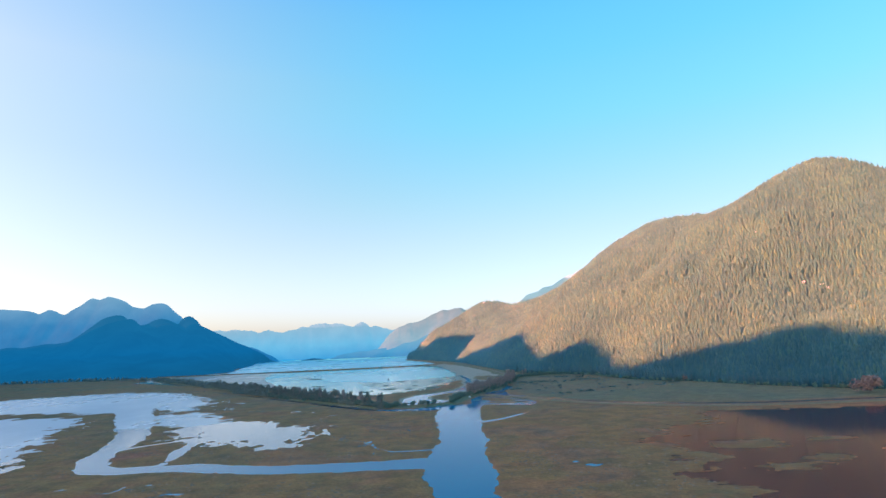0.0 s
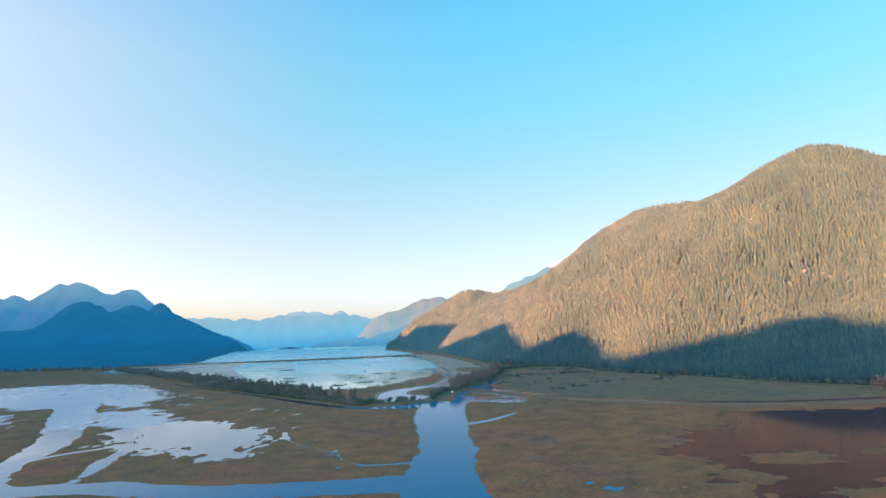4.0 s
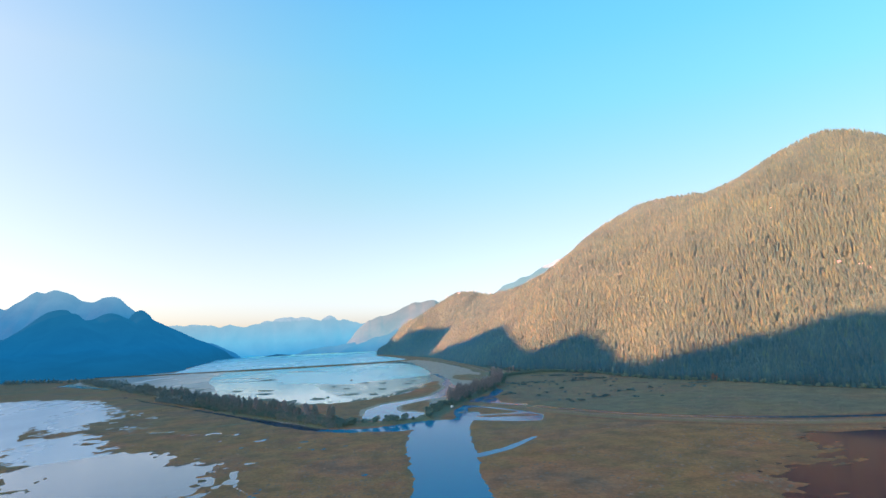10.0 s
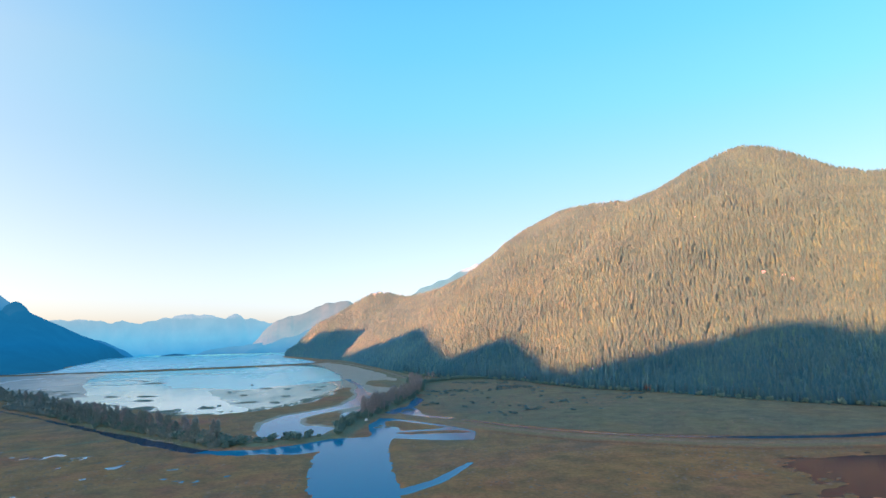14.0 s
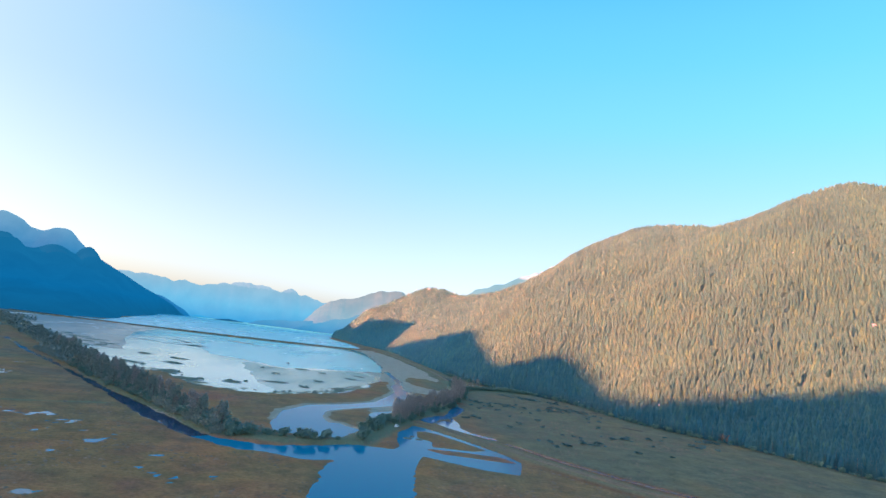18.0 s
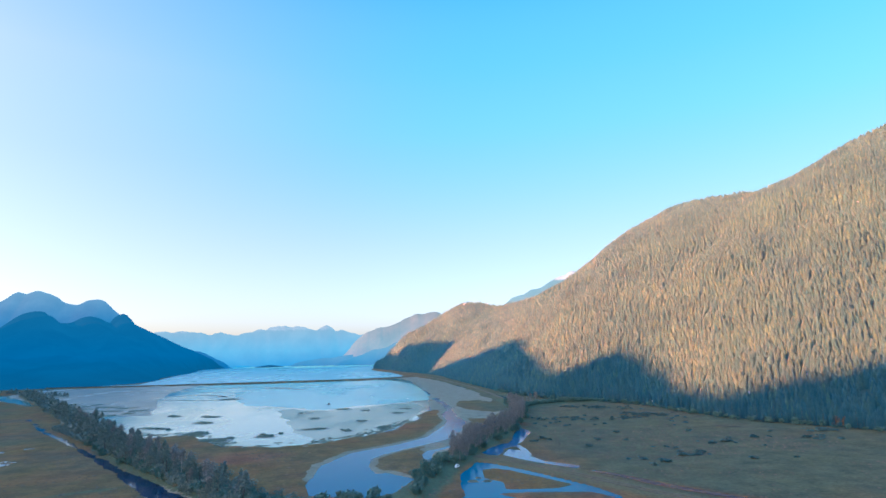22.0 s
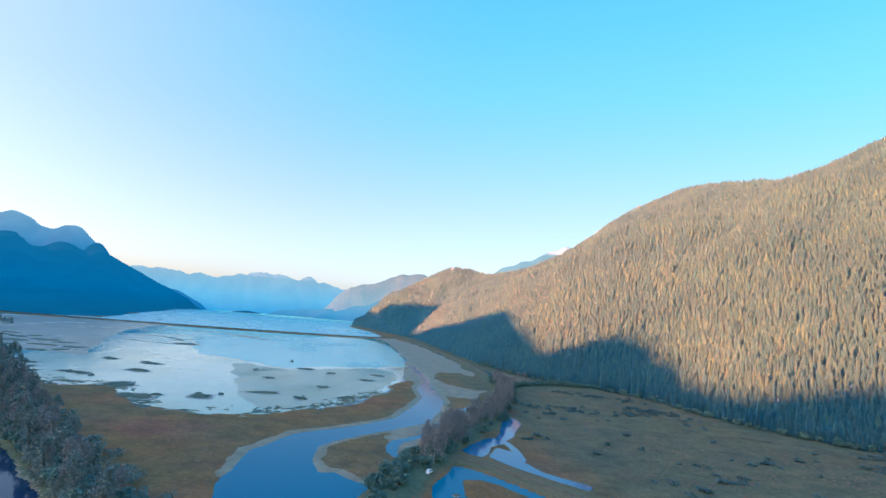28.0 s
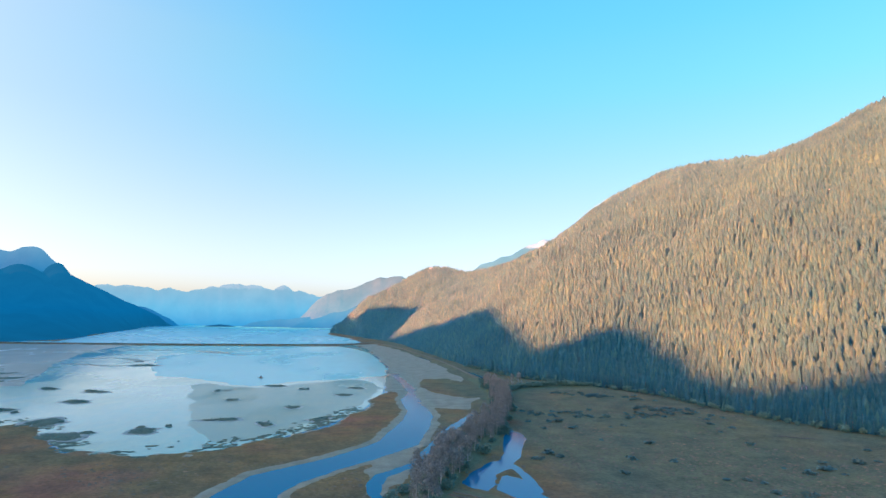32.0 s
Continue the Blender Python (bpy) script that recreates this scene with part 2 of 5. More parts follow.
def plain(name, col, rough=0.8, vary=0.25, scale=0.4):
    m, nt, b = material(name)
    n = noise_node(nt, scale, 5, 0.65)
    c = ramp(nt, n, [(0.3, tuple(v * (1 - vary) for v in col)), (0.7, tuple(v * (1 + vary) for v in col))])
    nt.links.new(c, b.inputs["Base Color"])
    b.inputs["Roughness"].default_value = rough
    bump(nt, b, n, 0.4, 0.2)
    return m


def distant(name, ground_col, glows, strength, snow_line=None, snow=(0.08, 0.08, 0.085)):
    """Far range; skylight scattered by kilometres of air is painted as emission; glows: height and colour."""
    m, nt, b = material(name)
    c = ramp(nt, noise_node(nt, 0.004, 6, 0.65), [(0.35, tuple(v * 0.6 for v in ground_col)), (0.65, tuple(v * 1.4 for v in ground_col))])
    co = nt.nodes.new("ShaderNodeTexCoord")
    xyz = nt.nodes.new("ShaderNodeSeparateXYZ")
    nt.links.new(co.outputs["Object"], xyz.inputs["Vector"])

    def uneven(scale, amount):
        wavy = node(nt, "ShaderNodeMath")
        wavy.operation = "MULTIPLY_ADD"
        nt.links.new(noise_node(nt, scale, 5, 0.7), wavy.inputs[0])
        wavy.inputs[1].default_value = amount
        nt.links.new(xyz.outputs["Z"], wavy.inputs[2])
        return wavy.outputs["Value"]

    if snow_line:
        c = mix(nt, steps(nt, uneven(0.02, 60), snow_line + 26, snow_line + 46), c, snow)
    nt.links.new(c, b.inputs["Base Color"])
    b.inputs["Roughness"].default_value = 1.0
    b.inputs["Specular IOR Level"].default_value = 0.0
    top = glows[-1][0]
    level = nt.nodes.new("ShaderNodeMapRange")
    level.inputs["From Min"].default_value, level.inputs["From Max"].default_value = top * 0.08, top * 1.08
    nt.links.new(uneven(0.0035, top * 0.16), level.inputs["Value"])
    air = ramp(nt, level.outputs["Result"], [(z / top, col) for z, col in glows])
    # lighter and darker slope folds are painted into the glow
    glow_folds = ramp(nt, noise_node(nt, 0.007, 6, 0.6), [(0.36, (0.93, 0.95, 0.96)), (0.64, (1.06, 1.04, 1.03))])
    nt.links.new(mix(nt, 1.0, air, glow_folds, "MULTIPLY"), b.inputs["Emission Color"])
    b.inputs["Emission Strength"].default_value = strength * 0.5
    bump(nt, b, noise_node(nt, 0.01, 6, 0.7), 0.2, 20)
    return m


M_MARSH = marsh_material()
M_WATER = river_material()
M_DITCH = water_material("stagnant_water", (0.012, 0.04, 0.075), None, 0.03, 0.01, 1.16)
M_CREEK = water_material("creek_water", (0.004, 0.14, 0.24), None, 0.03, 0.01, 1.18)
M_PEAT = water_material("peat_water", (0.06, 0.024, 0.028), None, 0.06, 0.02, 1.09)
M_POND = water_material("marsh_pool_water", (0.09, 0.13, 0.15), None, 0.2, 0.06, 1.33, 0.2)
# pale base stands in for white sky reflected off the ruffled far pools
M_POND_FAR = water_material("pale_sheen_pool_water", (0.34, 0.36, 0.34), None, 0.42, 0.24, 2.0, 0.4)
M_POOL = water_material("clear_shallow_water", (0.09, 0.43, 0.4), None, 0.3, 0.2, 1.28)
M_FLATS = water_material("brown_silt", (0.3, 0.275, 0.21), (0.36, 0.31, 0.23), 0.35, 0.2, 1.14)
M_SILT = water_material("wet_silt", (0.185, 0.28, 0.21), (0.26, 0.29, 0.19), 0.3, 0.12, 1.14)
# light cyan base carries part of the sky reflected by the lake's ripples
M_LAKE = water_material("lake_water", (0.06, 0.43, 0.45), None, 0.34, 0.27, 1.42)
M_BAY = water_material("silty_water", (0.11, 0.34, 0.28), (0.33, 0.4, 0.27), 0.14, 0.02)
M_FOREST = forest_material("hazy_conifer_needles", (0.021, 0.083, 0.103), (0.028, 0.089, 0.103), (0.04, 0.099, 0.101), 2.4, (0.01, 0.24, 0.42))
M_SLOPE = plain("forest_floor", (0.028, 0.085, 0.088), 0.95, 0.3, 0.05)
M_GRAVEL = plain("gravel_track", (0.19, 0.135, 0.08), 0.9, 0.3, 0.3)
M_RIPRAP = plain("dark_riprap", (0.09, 0.085, 0.075), 0.9, 0.4, 0.3)
M_SHRUB = forest_material("shrub_leaves", (0.088, 0.185, 0.16), (0.11, 0.205, 0.172), (0.147, 0.225, 0.18))
M_TWIG = forest_material("grey_twigs", (0.2, 0.2, 0.19), (0.25, 0.24, 0.225), (0.32, 0.3, 0.27))
M_LEAF = forest_material("dusky_leaves", (0.135, 0.205, 0.19), (0.175, 0.23, 0.205), (0.23, 0.26, 0.22))
M_BARK = plain("bark", (0.12, 0.095, 0.075), 0.9, 0.3, 1.5)
M_ROCK = plain("bare_rock", (0.19, 0.24, 0.3), 0.85, 0.3, 0.15)
# front, rear and far bases are near black: the painted haze gives their colour
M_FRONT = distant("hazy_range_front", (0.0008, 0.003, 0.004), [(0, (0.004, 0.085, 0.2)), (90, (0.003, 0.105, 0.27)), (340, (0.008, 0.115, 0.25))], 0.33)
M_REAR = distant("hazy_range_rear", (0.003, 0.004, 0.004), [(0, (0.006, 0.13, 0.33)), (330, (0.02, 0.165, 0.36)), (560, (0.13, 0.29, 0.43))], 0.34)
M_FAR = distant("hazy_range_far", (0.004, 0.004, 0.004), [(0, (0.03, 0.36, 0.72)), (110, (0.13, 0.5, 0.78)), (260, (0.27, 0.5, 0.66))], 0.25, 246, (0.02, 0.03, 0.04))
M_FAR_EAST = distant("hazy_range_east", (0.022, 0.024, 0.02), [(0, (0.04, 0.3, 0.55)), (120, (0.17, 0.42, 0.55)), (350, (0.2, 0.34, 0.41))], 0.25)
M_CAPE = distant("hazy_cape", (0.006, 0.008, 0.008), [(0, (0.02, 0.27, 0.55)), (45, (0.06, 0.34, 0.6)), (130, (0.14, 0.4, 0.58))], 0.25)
M_SNOWY = distant("hazy_snowy_rock", (0.008, 0.02, 0.026), [(0, (0.24, 0.47, 0.58)), (560, (0.28, 0.46, 0.54))], 0.26, 462, (0.1, 0.15, 0.18))
M_WEST = plain("western_slope", (0.06, 0.07, 0.04), 0.95, 0.3, 0.02)


# ======== tools ========
def hash2(i, j, seed):
    h = (i * 374761393 + j * 668265263 + seed * 974711) & 0xFFFFFFFF
    h = ((h ^ (h >> 13)) * 1274126177) & 0xFFFFFFFF
    return ((h ^ (h >> 16)) & 0xFFFF) / 65535.0


def vnoise(x, y, seed=0):
    """Smooth value noise, -1 to 1, on arrays."""
    xi, yi = np.floor(x).astype(np.int64), np.floor(y).astype(np.int64)
    u, v = x - xi, y - yi
    u, v = u * u * (3 - 2 * u), v * v * (3 - 2 * v)
    a, b = hash2(xi, yi, seed), hash2(xi + 1, yi, seed)
    c, d = hash2(xi, yi + 1, seed), hash2(xi + 1, yi + 1, seed)
    return 2 * ((a * (1 - u) + b * u) * (1 - v) + (c * (1 - u) + d * u) * v) - 1


def fbm(x, y, octaves=4, seed=0):
    total, amp = 0, 0.5
    for o in range(octaves):
        total = total + amp * vnoise(x * 2**o + 17.3 * o, y * 2**o - 9.1 * o, seed + o)
        amp *= 0.5
    return total


def mesh_of(name, verts, faces, mat, smooth=False):
    """A mesh from an array of points and an array of triangles or quads."""
    me = bpy.data.meshes.new(name)
    faces = np.asarray(faces, np.int32)
    k = faces.shape[1]
    me.vertices.add(len(verts))
    me.vertices.foreach_set("co", np.asarray(verts, np.float32).ravel())
    me.loops.add(faces.size)
    me.loops.foreach_set("vertex_index", faces.ravel())
    me.polygons.add(len(faces))
    me.polygons.foreach_set("loop_start", np.arange(0, faces.size, k, dtype=np.int32))
    me.update(calc_edges=True)
    if smooth:
        me.polygons.foreach_set("use_smooth", np.ones(len(faces), bool))
    me.materials.append(mat)
    return me


def part(name, data, parent, label=""):
    ob = new(name, data)
    ob.parent = parent
    return tagged(ob, label)


def grid_faces(rows_n, cols_n):
    i = np.arange(rows_n - 1)[:, None] * cols_n + np.arange(cols_n - 1)[None]
    i = i.ravel()
    return np.stack([i, i + 1, i + cols_n + 1, i + cols_n], 1)


def smooth_line(points, step):
    """A rounded line through control points, one point every step metres; extra columns ride along."""
    p = np.array(points, float)
    p = np.vstack([2 * p[0] - p[1], p, 2 * p[-1] - p[-2]])
    out = []
    for a, b, c, d in zip(p, p[1:], p[2:], p[3:]):
        n = max(1, int(np.linalg.norm((c - b)[:2]) / step))
        t = np.arange(n)[:, None] / n
        out.append(0.5 * (2 * b + (c - a) * t + (2 * a - 5 * b + 4 * c - d) * t**2 + (3 * b - a - 3 * c + d) * t**3))
    out.append(p[-2][None])
    return np.vstack(out)


def line_distance(x, y, pts):
    """Distance from each (x, y) to a line of (x, y, half width) points, less the half width."""
    best = np.full(x.shape, 1e9)
    for (ax, ay, aw), (bx, by, bw) in zip(pts, pts[1:]):
        dx, dy = bx - ax, by - ay
        t = np.clip(((x - ax) * dx + (y - ay) * dy) / (dx * dx + dy * dy + 1e-9), 0, 1)
        best = np.minimum(best, np.hypot(x - ax - t * dx, y - ay - t * dy) - (aw + t * (bw - aw)))
    return best


def area_distance(x, y, pts):
    """Signed distance to a closed outline, negative inside."""
    inside = np.zeros(x.shape, bool)
    best = np.full(x.shape, 1e9)
    for (ax, ay), (bx, by) in zip(pts, list(pts[1:]) + [pts[0]]):
        dx, dy = bx - ax, by - ay
        t = np.clip(((x - ax) * dx + (y - ay) * dy) / (dx * dx + dy * dy + 1e-9), 0, 1)
        best = np.minimum(best, np.hypot(x - ax - t * dx, y - ay - t * dy))
        cross = (ay > y) != (by > y)
        with np.errstate(divide="ignore", invalid="ignore"):
            inside ^= cross & (x < ax + (y - ay) * dx / (dy if dy else 1e-9))
    return np.where(inside, -best, best)


# ======== plan of the valley floor ========
CHANNEL = [(0, -400, 20), (22, 150, 17), (29, 320, 17), (30, 376, 22), (34, 450, 21), (43, 500, 21), (47, 560, 20), (52, 620, 23), (55, 680, 25), (61, 730, 25), (66, 775, 26)]
CROSS = [(20, 423, 20), (-30, 425, 15.5), (-70, 428, 15), (-100, 431, 13), (-130, 443, 13), (-160, 457, 14.5), (-196, 458, 13), (-226, 462, 13), (-247, 500, 12), (-260, 550, 10.5), (-270, 605, 14), (-287, 662, 16), (-322, 740, 18), (-352, 815, 24), (-385, 885, 22), (-430, 985, 30)]
BRANCH = [(-183, 474, 5), (-190, 515, 5), (-195, 555, 6), (-199, 590, 8)]
BRANCH_B = [(-256, 542, 3), (-247, 566, 3.2), (-226, 586, 3.5), (-206, 600, 5)]
CREEK = [(74, 618, 6), (97, 634, 4), (112, 652, 3.5), (128, 673, 2)]
CREEK_THIN = [(152, 977, 2), (153, 956, 2), (150, 927, 3)]
CREEK_HEAD = [(178, 1092), (184, 1066), (182, 1045), (164, 999), (151, 976), (148, 985), (160, 1022)]
CREEK_DARK = [(150, 988), (143, 986), (127, 966), (117, 945), (120, 935), (127, 929), (133, 940), (138, 957), (152, 974)]
CREEK_POOL = [(131, 931), (142, 958), (149, 947), (150, 921), (156, 900), (174, 877), (170, 868), (158, 884), (143, 905)]
DYKE_DITCH = [(60, 778, 24), (25, 766, 19), (-8, 766, 10), (-44, 784, 7), (-68, 814, 8), (-104, 866, 8), (-158, 942, 5), (-212, 1020, 3.5), (-282, 1122, 2.2), (-350, 1214, 2), (-450, 1370, 2)]
LOOP = [(130, 1500, 6), (134, 1350, 5), (129, 1270, 6), (124, 1225, 7)]
LOOP_AREA = [(68, 826), (64, 853), (54, 868), (42, 883), (34, 882), (29, 908), (30, 933), (39, 953), (57, 977), (80, 1001), (107, 1034), (122, 1092), (133, 1140), (133, 1190), (129, 1225), (122, 1265), (115, 1240), (114, 1172), (105, 1124), (82, 1046), (53, 1006), (13, 970), (-6, 920), (-9, 856), (-4, 826), (30, 814)]
DELTA = [(78, 1001), (107, 1033), (103, 994), (96, 962), (83, 926), (90, 922), (86, 900), (73, 910), (66, 921), (72, 963), (65, 975)]
SIDE_CREEK = [(88, 900, 2), (73, 930, 3), (79, 962, 3.5), (98, 985, 3), (131, 1073, 3), (150, 1110, 4), (166, 1146, 3)]
BAY = [(-900, 2275), (-830, 1900), (-462, 1491), (-308, 1265), (-223, 1130), (-164, 1117), (-100, 1033), (-54, 1012), (-31, 1018), (0, 1040), (40, 1095), (74, 1170), (100, 1290),
       (112, 1400), (122, 1500), (128, 1620), (124, 1900), (116, 2150), (80, 2330), (-300, 2275)]
LAKE = [(-1000, 2330), (-300, 2300), (100, 2385), (112, 2500), (84, 2787), (0, 3200), (-10, 3440), (500, 3700), (600, 5600), (-4000, 5600), (-1100, 4400), (-809, 3000), (-703, 2420)]
RED_POND = [(308, 606), (283, 563), (236, 521), (190, 469), (178, 388), (168, 320), (200, 250), (420, 150), (700, 300), (640, 480), (500, 570), (400, 605)]
RED_POND_RIM = [(322, 630), (270, 590), (215, 535), (165, 480), (150, 388), (140, 300), (180, 220), (420, 110), (740, 280), (680, 520), (520, 608), (400, 632)]
POND_A = [(-403, 949), (-344, 889), (-312, 905), (-318, 1000), (-381, 1169), (-498, 1340), (-628, 1420), (-760, 1400), (-900, 1320), (-900, 1010), (-760, 1000), (-593, 985), (-519, 964), (-466, 925)]
POND_B = [(-296, 869), (-256, 819), (-201, 741), (-163, 707), (-140, 688), (-109, 643), (-94, 591), (-96, 554), (-105, 529), (-123, 520), (-153, 551), (-176, 566), (-201, 589), (-225, 605), (-238, 640), (-255, 690), (-300, 735), (-335, 800), (-340, 850)]
POND_C = [(-780, 905), (-549, 914), (-465, 893), (-412, 832), (-392, 755), (-358, 644), (-345, 600), (-298, 490), (-320, 400), (-420, 330), (-800, 330)]
MUDFLAT = [(96, 1330), (120, 1490), (126, 1620), (122, 1900), (114, 2150), (90, 2330), (150, 2370), (196, 2080), (218, 1750), (220, 1450), (196, 1260), (170, 1170), (140, 1180)]
MARSH_CREEK = [(-85, 624, 2), (-73, 578, 1.1), (-53, 546, 0.9), (-38, 530, 0.9), (-29, 501, 1.0), (-28, 470, 1.4)]
MARSH_DRAIN = [(-232, 836, 1.2), (-178, 848, 1.3), (-129, 871, 1.3)]
MARSH_CREEK_B = [(-33, 530, 1.5), (-26, 493, 1.6), (-13, 474, 1.8), (20, 474, 2.4)]
FOOT_DITCH = [(211, 1850, 2.5), (225, 1699, 2.5), (240, 1577, 2.5), (246, 1462, 2.5), (244, 1400, 2.5)]
BACK_DYKE = [(205, 1230), (226, 1272), (255, 1308), (290, 1331), (330, 1334), (352, 1328)]
BAY_POOL = [(-180, 1473), (-235, 1664), (-272, 1871), (-139, 1990), (-35, 2212), (60, 2200), (112, 1990), (124, 1700), (122, 1513), (80, 1450), (0, 1401), (-47, 1362), (-115, 1436)]
SOUTH_WATER = [(84, 808), (90, 869), (98, 884), (106, 907), (115, 908), (131, 884), (146, 858), (159, 832), (168, 790), (156, 750), (133, 758), (110, 773), (99, 782), (94, 770), (88, 742), (70, 740), (72, 785)]
SEDGE_ISLES = [[(108, 878), (116, 879), (123, 871), (131, 857), (138, 845), (150, 823), (140, 817), (129, 817), (112, 820), (114, 838), (105, 853)], [(106, 808), (128, 808), (155, 801), (163, 787), (145, 790), (115, 797)]]
POND_MATS = [(242, 425, 24, 15), (190, 394, 14, 22), (303, 433, 17, 7), (262, 372, 18, 9), (330, 380, 22, 8), (226, 352, 20, 12)]
SILT_BANK = [(-108, 1390), (-80, 1240), (-45, 1100), (-16, 1052), (20, 1092), (60, 1180), (86, 1250), (100, 1350), (70, 1420), (0, 1372), (-40, 1345)]
MIRROR_WEST = [(-286, 1366), (-300, 1408), (-330, 1520), (-372, 1630), (-402, 1750), (-436, 1900), (-455, 2040), (-462, 2180), (-470, 2238), (-840, 2240), (-830, 1990), (-600, 1690), (-495, 1545), (-430, 1455), (-388, 1392), (-335, 1376)]
SILT_BARS = [[(-430, 2000, 2), (-345, 2035, 12), (-269, 2036, 16), (-206, 1972, 14), (-130, 1865, 2)], [(-400, 1745, 2), (-360, 1792, 9), (-314, 1777, 12), (-257, 1686, 2)], [(-360, 1680, 1), (-300, 1630, 8), (-257, 1640, 5), (-235, 1700, 1)]]
SILT_LINES = [[(-474, 2015, 2), (-408, 1934, 4), (-345, 1878, 3), (-287, 1855, 5), (-240, 1880, 2)], [(-392, 1676, 2), (-341, 1649, 4), (-299, 1650, 3), (-277, 1720, 5), (-254, 1795, 2)], [(-460, 2080, 2), (-400, 2060, 4), (-330, 2090, 5), (-250, 2070, 2)]]
PUDDLES = [(-286, 1071, 9), (-252, 972, 6), (-233, 997, 5), (-142, 810, 8), (-128, 764, 6), (-112, 770, 5), (-92, 745, 5), (-87, 768, 3), (-54, 723, 4), (-104, 718, 5), (-80, 647, 6), (113, 389, 6), (107, 398, 4),
           (0, 584, 3), (-78, 595, 4), (-330, 905, 6), (-272, 905, 5), (-300, 960, 8), (-214, 760, 6), (-240, 772, 7), (-150, 700, 5), (-146, 386, 4), (-115, 367, 4), (-99, 367, 4), (-186, 388, 4), (-212, 386, 3), (-216, 402, 2), (137, 363, 3)]
SPECKLES = [(-169, 366, 9, 6), (-136, 370, 14, 7), (-77, 600, 6, 14), (-60, 560, 4, 8), (-38, 518, 4, 10), (-150, 818, 14, 12), (-125, 785, 12, 18), (-95, 748, 9, 10), (-255, 890, 26, 26), (-300, 1040, 18, 26), (-262, 985, 12, 22), (-215, 845, 12, 8), (-225, 760, 20, 24), (-105, 640, 14, 18), (114, 386, 6, 5), (-40, 690, 14, 10), (-175, 395, 16, 7)]
EAST_DITCH = [(178, 858, 2.2), (190, 838, 2.6), (200, 815, 2.8), (212, 795, 3), (231, 767, 3.4), (251, 744, 3.8), (271, 723, 4.2), (291, 709, 4.6), (310, 696, 5), (330, 685, 5), (350, 674, 5), (370, 667, 5), (392, 660, 5), (422, 654, 5), (620, 638, 5), (800, 620, 5)]
LAKE_DYKE = [(-1000, 2330), (-620, 2280), (-300, 2278), (0, 2305), (140, 2400)]
TREE_DYKE = [(-800, 2000), (-480, 1500), (-235, 1095), (-119, 912), (-55, 818), (-18, 797), (21, 797), (52, 808), (67, 848), (87, 905), (122, 985), (165, 1075), (200, 1180), (222, 1290), (232, 1420)]
NORTH_ROAD = [(232, 1420), (234, 1560), (231, 1750), (212, 2000), (186, 2250), (150, 2405)]
EAST_ROAD = [(108, 924), (124, 909), (136, 891), (148, 870), (160, 847), (174, 819), (186, 795), (202, 770), (222, 740), (240, 721), (262, 702), (281, 686), (302, 668), (324, 655), (345, 646), (368, 638), (392, 632), (420, 626), (620, 612), (800, 595)]


def to_water(x, y):
    """Signed distance to the nearest water's edge, and to the bay."""
    d = np.full(x.shape, 1e9)
    narrow = np.full(x.shape, 1e9)
    for line in (CHANNEL, CROSS, BRANCH, DYKE_DITCH, LOOP):
        d = np.minimum(d, line_distance(x, y, smooth_line(line, 14)))
    for line in (BRANCH_B, CREEK, CREEK_THIN, SIDE_CREEK, EAST_DITCH, MARSH_CREEK, MARSH_CREEK_B, FOOT_DITCH):
        narrow = np.minimum(narrow, line_distance(x, y, smooth_line(line, 14)))
    pools = np.min([np.hypot(x - px, y - py) - 0.3 * r for px, py, r in PUDDLES], 0) + 9 * fbm(x / 9, y / 9, 3, 19) + 2.5 * vnoise(x / 3.6, y / 3.6, 20)
    narrow = np.minimum(narrow, pools)
    specks = np.min([np.hypot((x - px) / w, (y - py) / l) for px, py, w, l in SPECKLES], 0)
    specks = 4 * (specks - 0.75) + 8 * vnoise(x / 3.2, y / 3.4, 22) + 2.5 * vnoise(x / 8, y / 8, 23) + 3.2
    narrow = np.minimum(narrow, np.where(specks < 4, np.maximum(specks, -3), 9.0))
    for outline in (CREEK_HEAD, CREEK_DARK, CREEK_POOL, SOUTH_WATER, LOOP_AREA):
        narrow = np.minimum(narrow, area_distance(x, y, outline))
    isles = np.min([area_distance(x, y, outline) for outline in SEDGE_ISLES], 0)
    d, narrow = np.maximum(d, 1.5 - isles), np.maximum(narrow, 1.5 - isles)
    bay = area_distance(x, y, BAY) + 10 * fbm(x / 50, y / 50, 3, 13) + (7 * vnoise(x / 7, y / 8, 14) + 4 * vnoise(x / 3.6, y / 3.6, 15)) * np.clip((1300 - y) / 120, 0, 1) * np.clip((40 - x) / 40, 0, 1)
    d = np.minimum(d, np.minimum(bay, area_distance(x, y, LAKE)))
    pond = np.minimum(np.minimum(area_distance(x, y, POND_A), area_distance(x, y, POND_B)), area_distance(x, y, POND_C) + 8)
    pond = pond + 8 * fbm(x / 45, y / 55, 4, 5) + (40 * fbm(x / 15, y / 24, 4, 6) + 15 * vnoise(x / 4.5, y / 6.5, 7)) * np.clip(1.25 - np.abs(pond + 12) / 55, 0, 1)
    red = area_distance(x, y, RED_POND) + 40 * fbm(x / 46, y / 26, 4, 8) + 9 * vnoise(x / 7, y / 4.5, 9)
    mats = np.max([14 * (1 - np.hypot((x - px) / w, (y - py) / l)) for px, py, w, l in POND_MATS], 0) + 13 * fbm(x / 12, y / 7, 4, 10)
    red = np.maximum(red, mats)
    return d, narrow, pond, red


def axis(parts):
    out = [np.arange(a, b, s, dtype=float) for a, b, s in parts]
    return np.concatenate(out + [np.array([parts[-1][1]], float)])


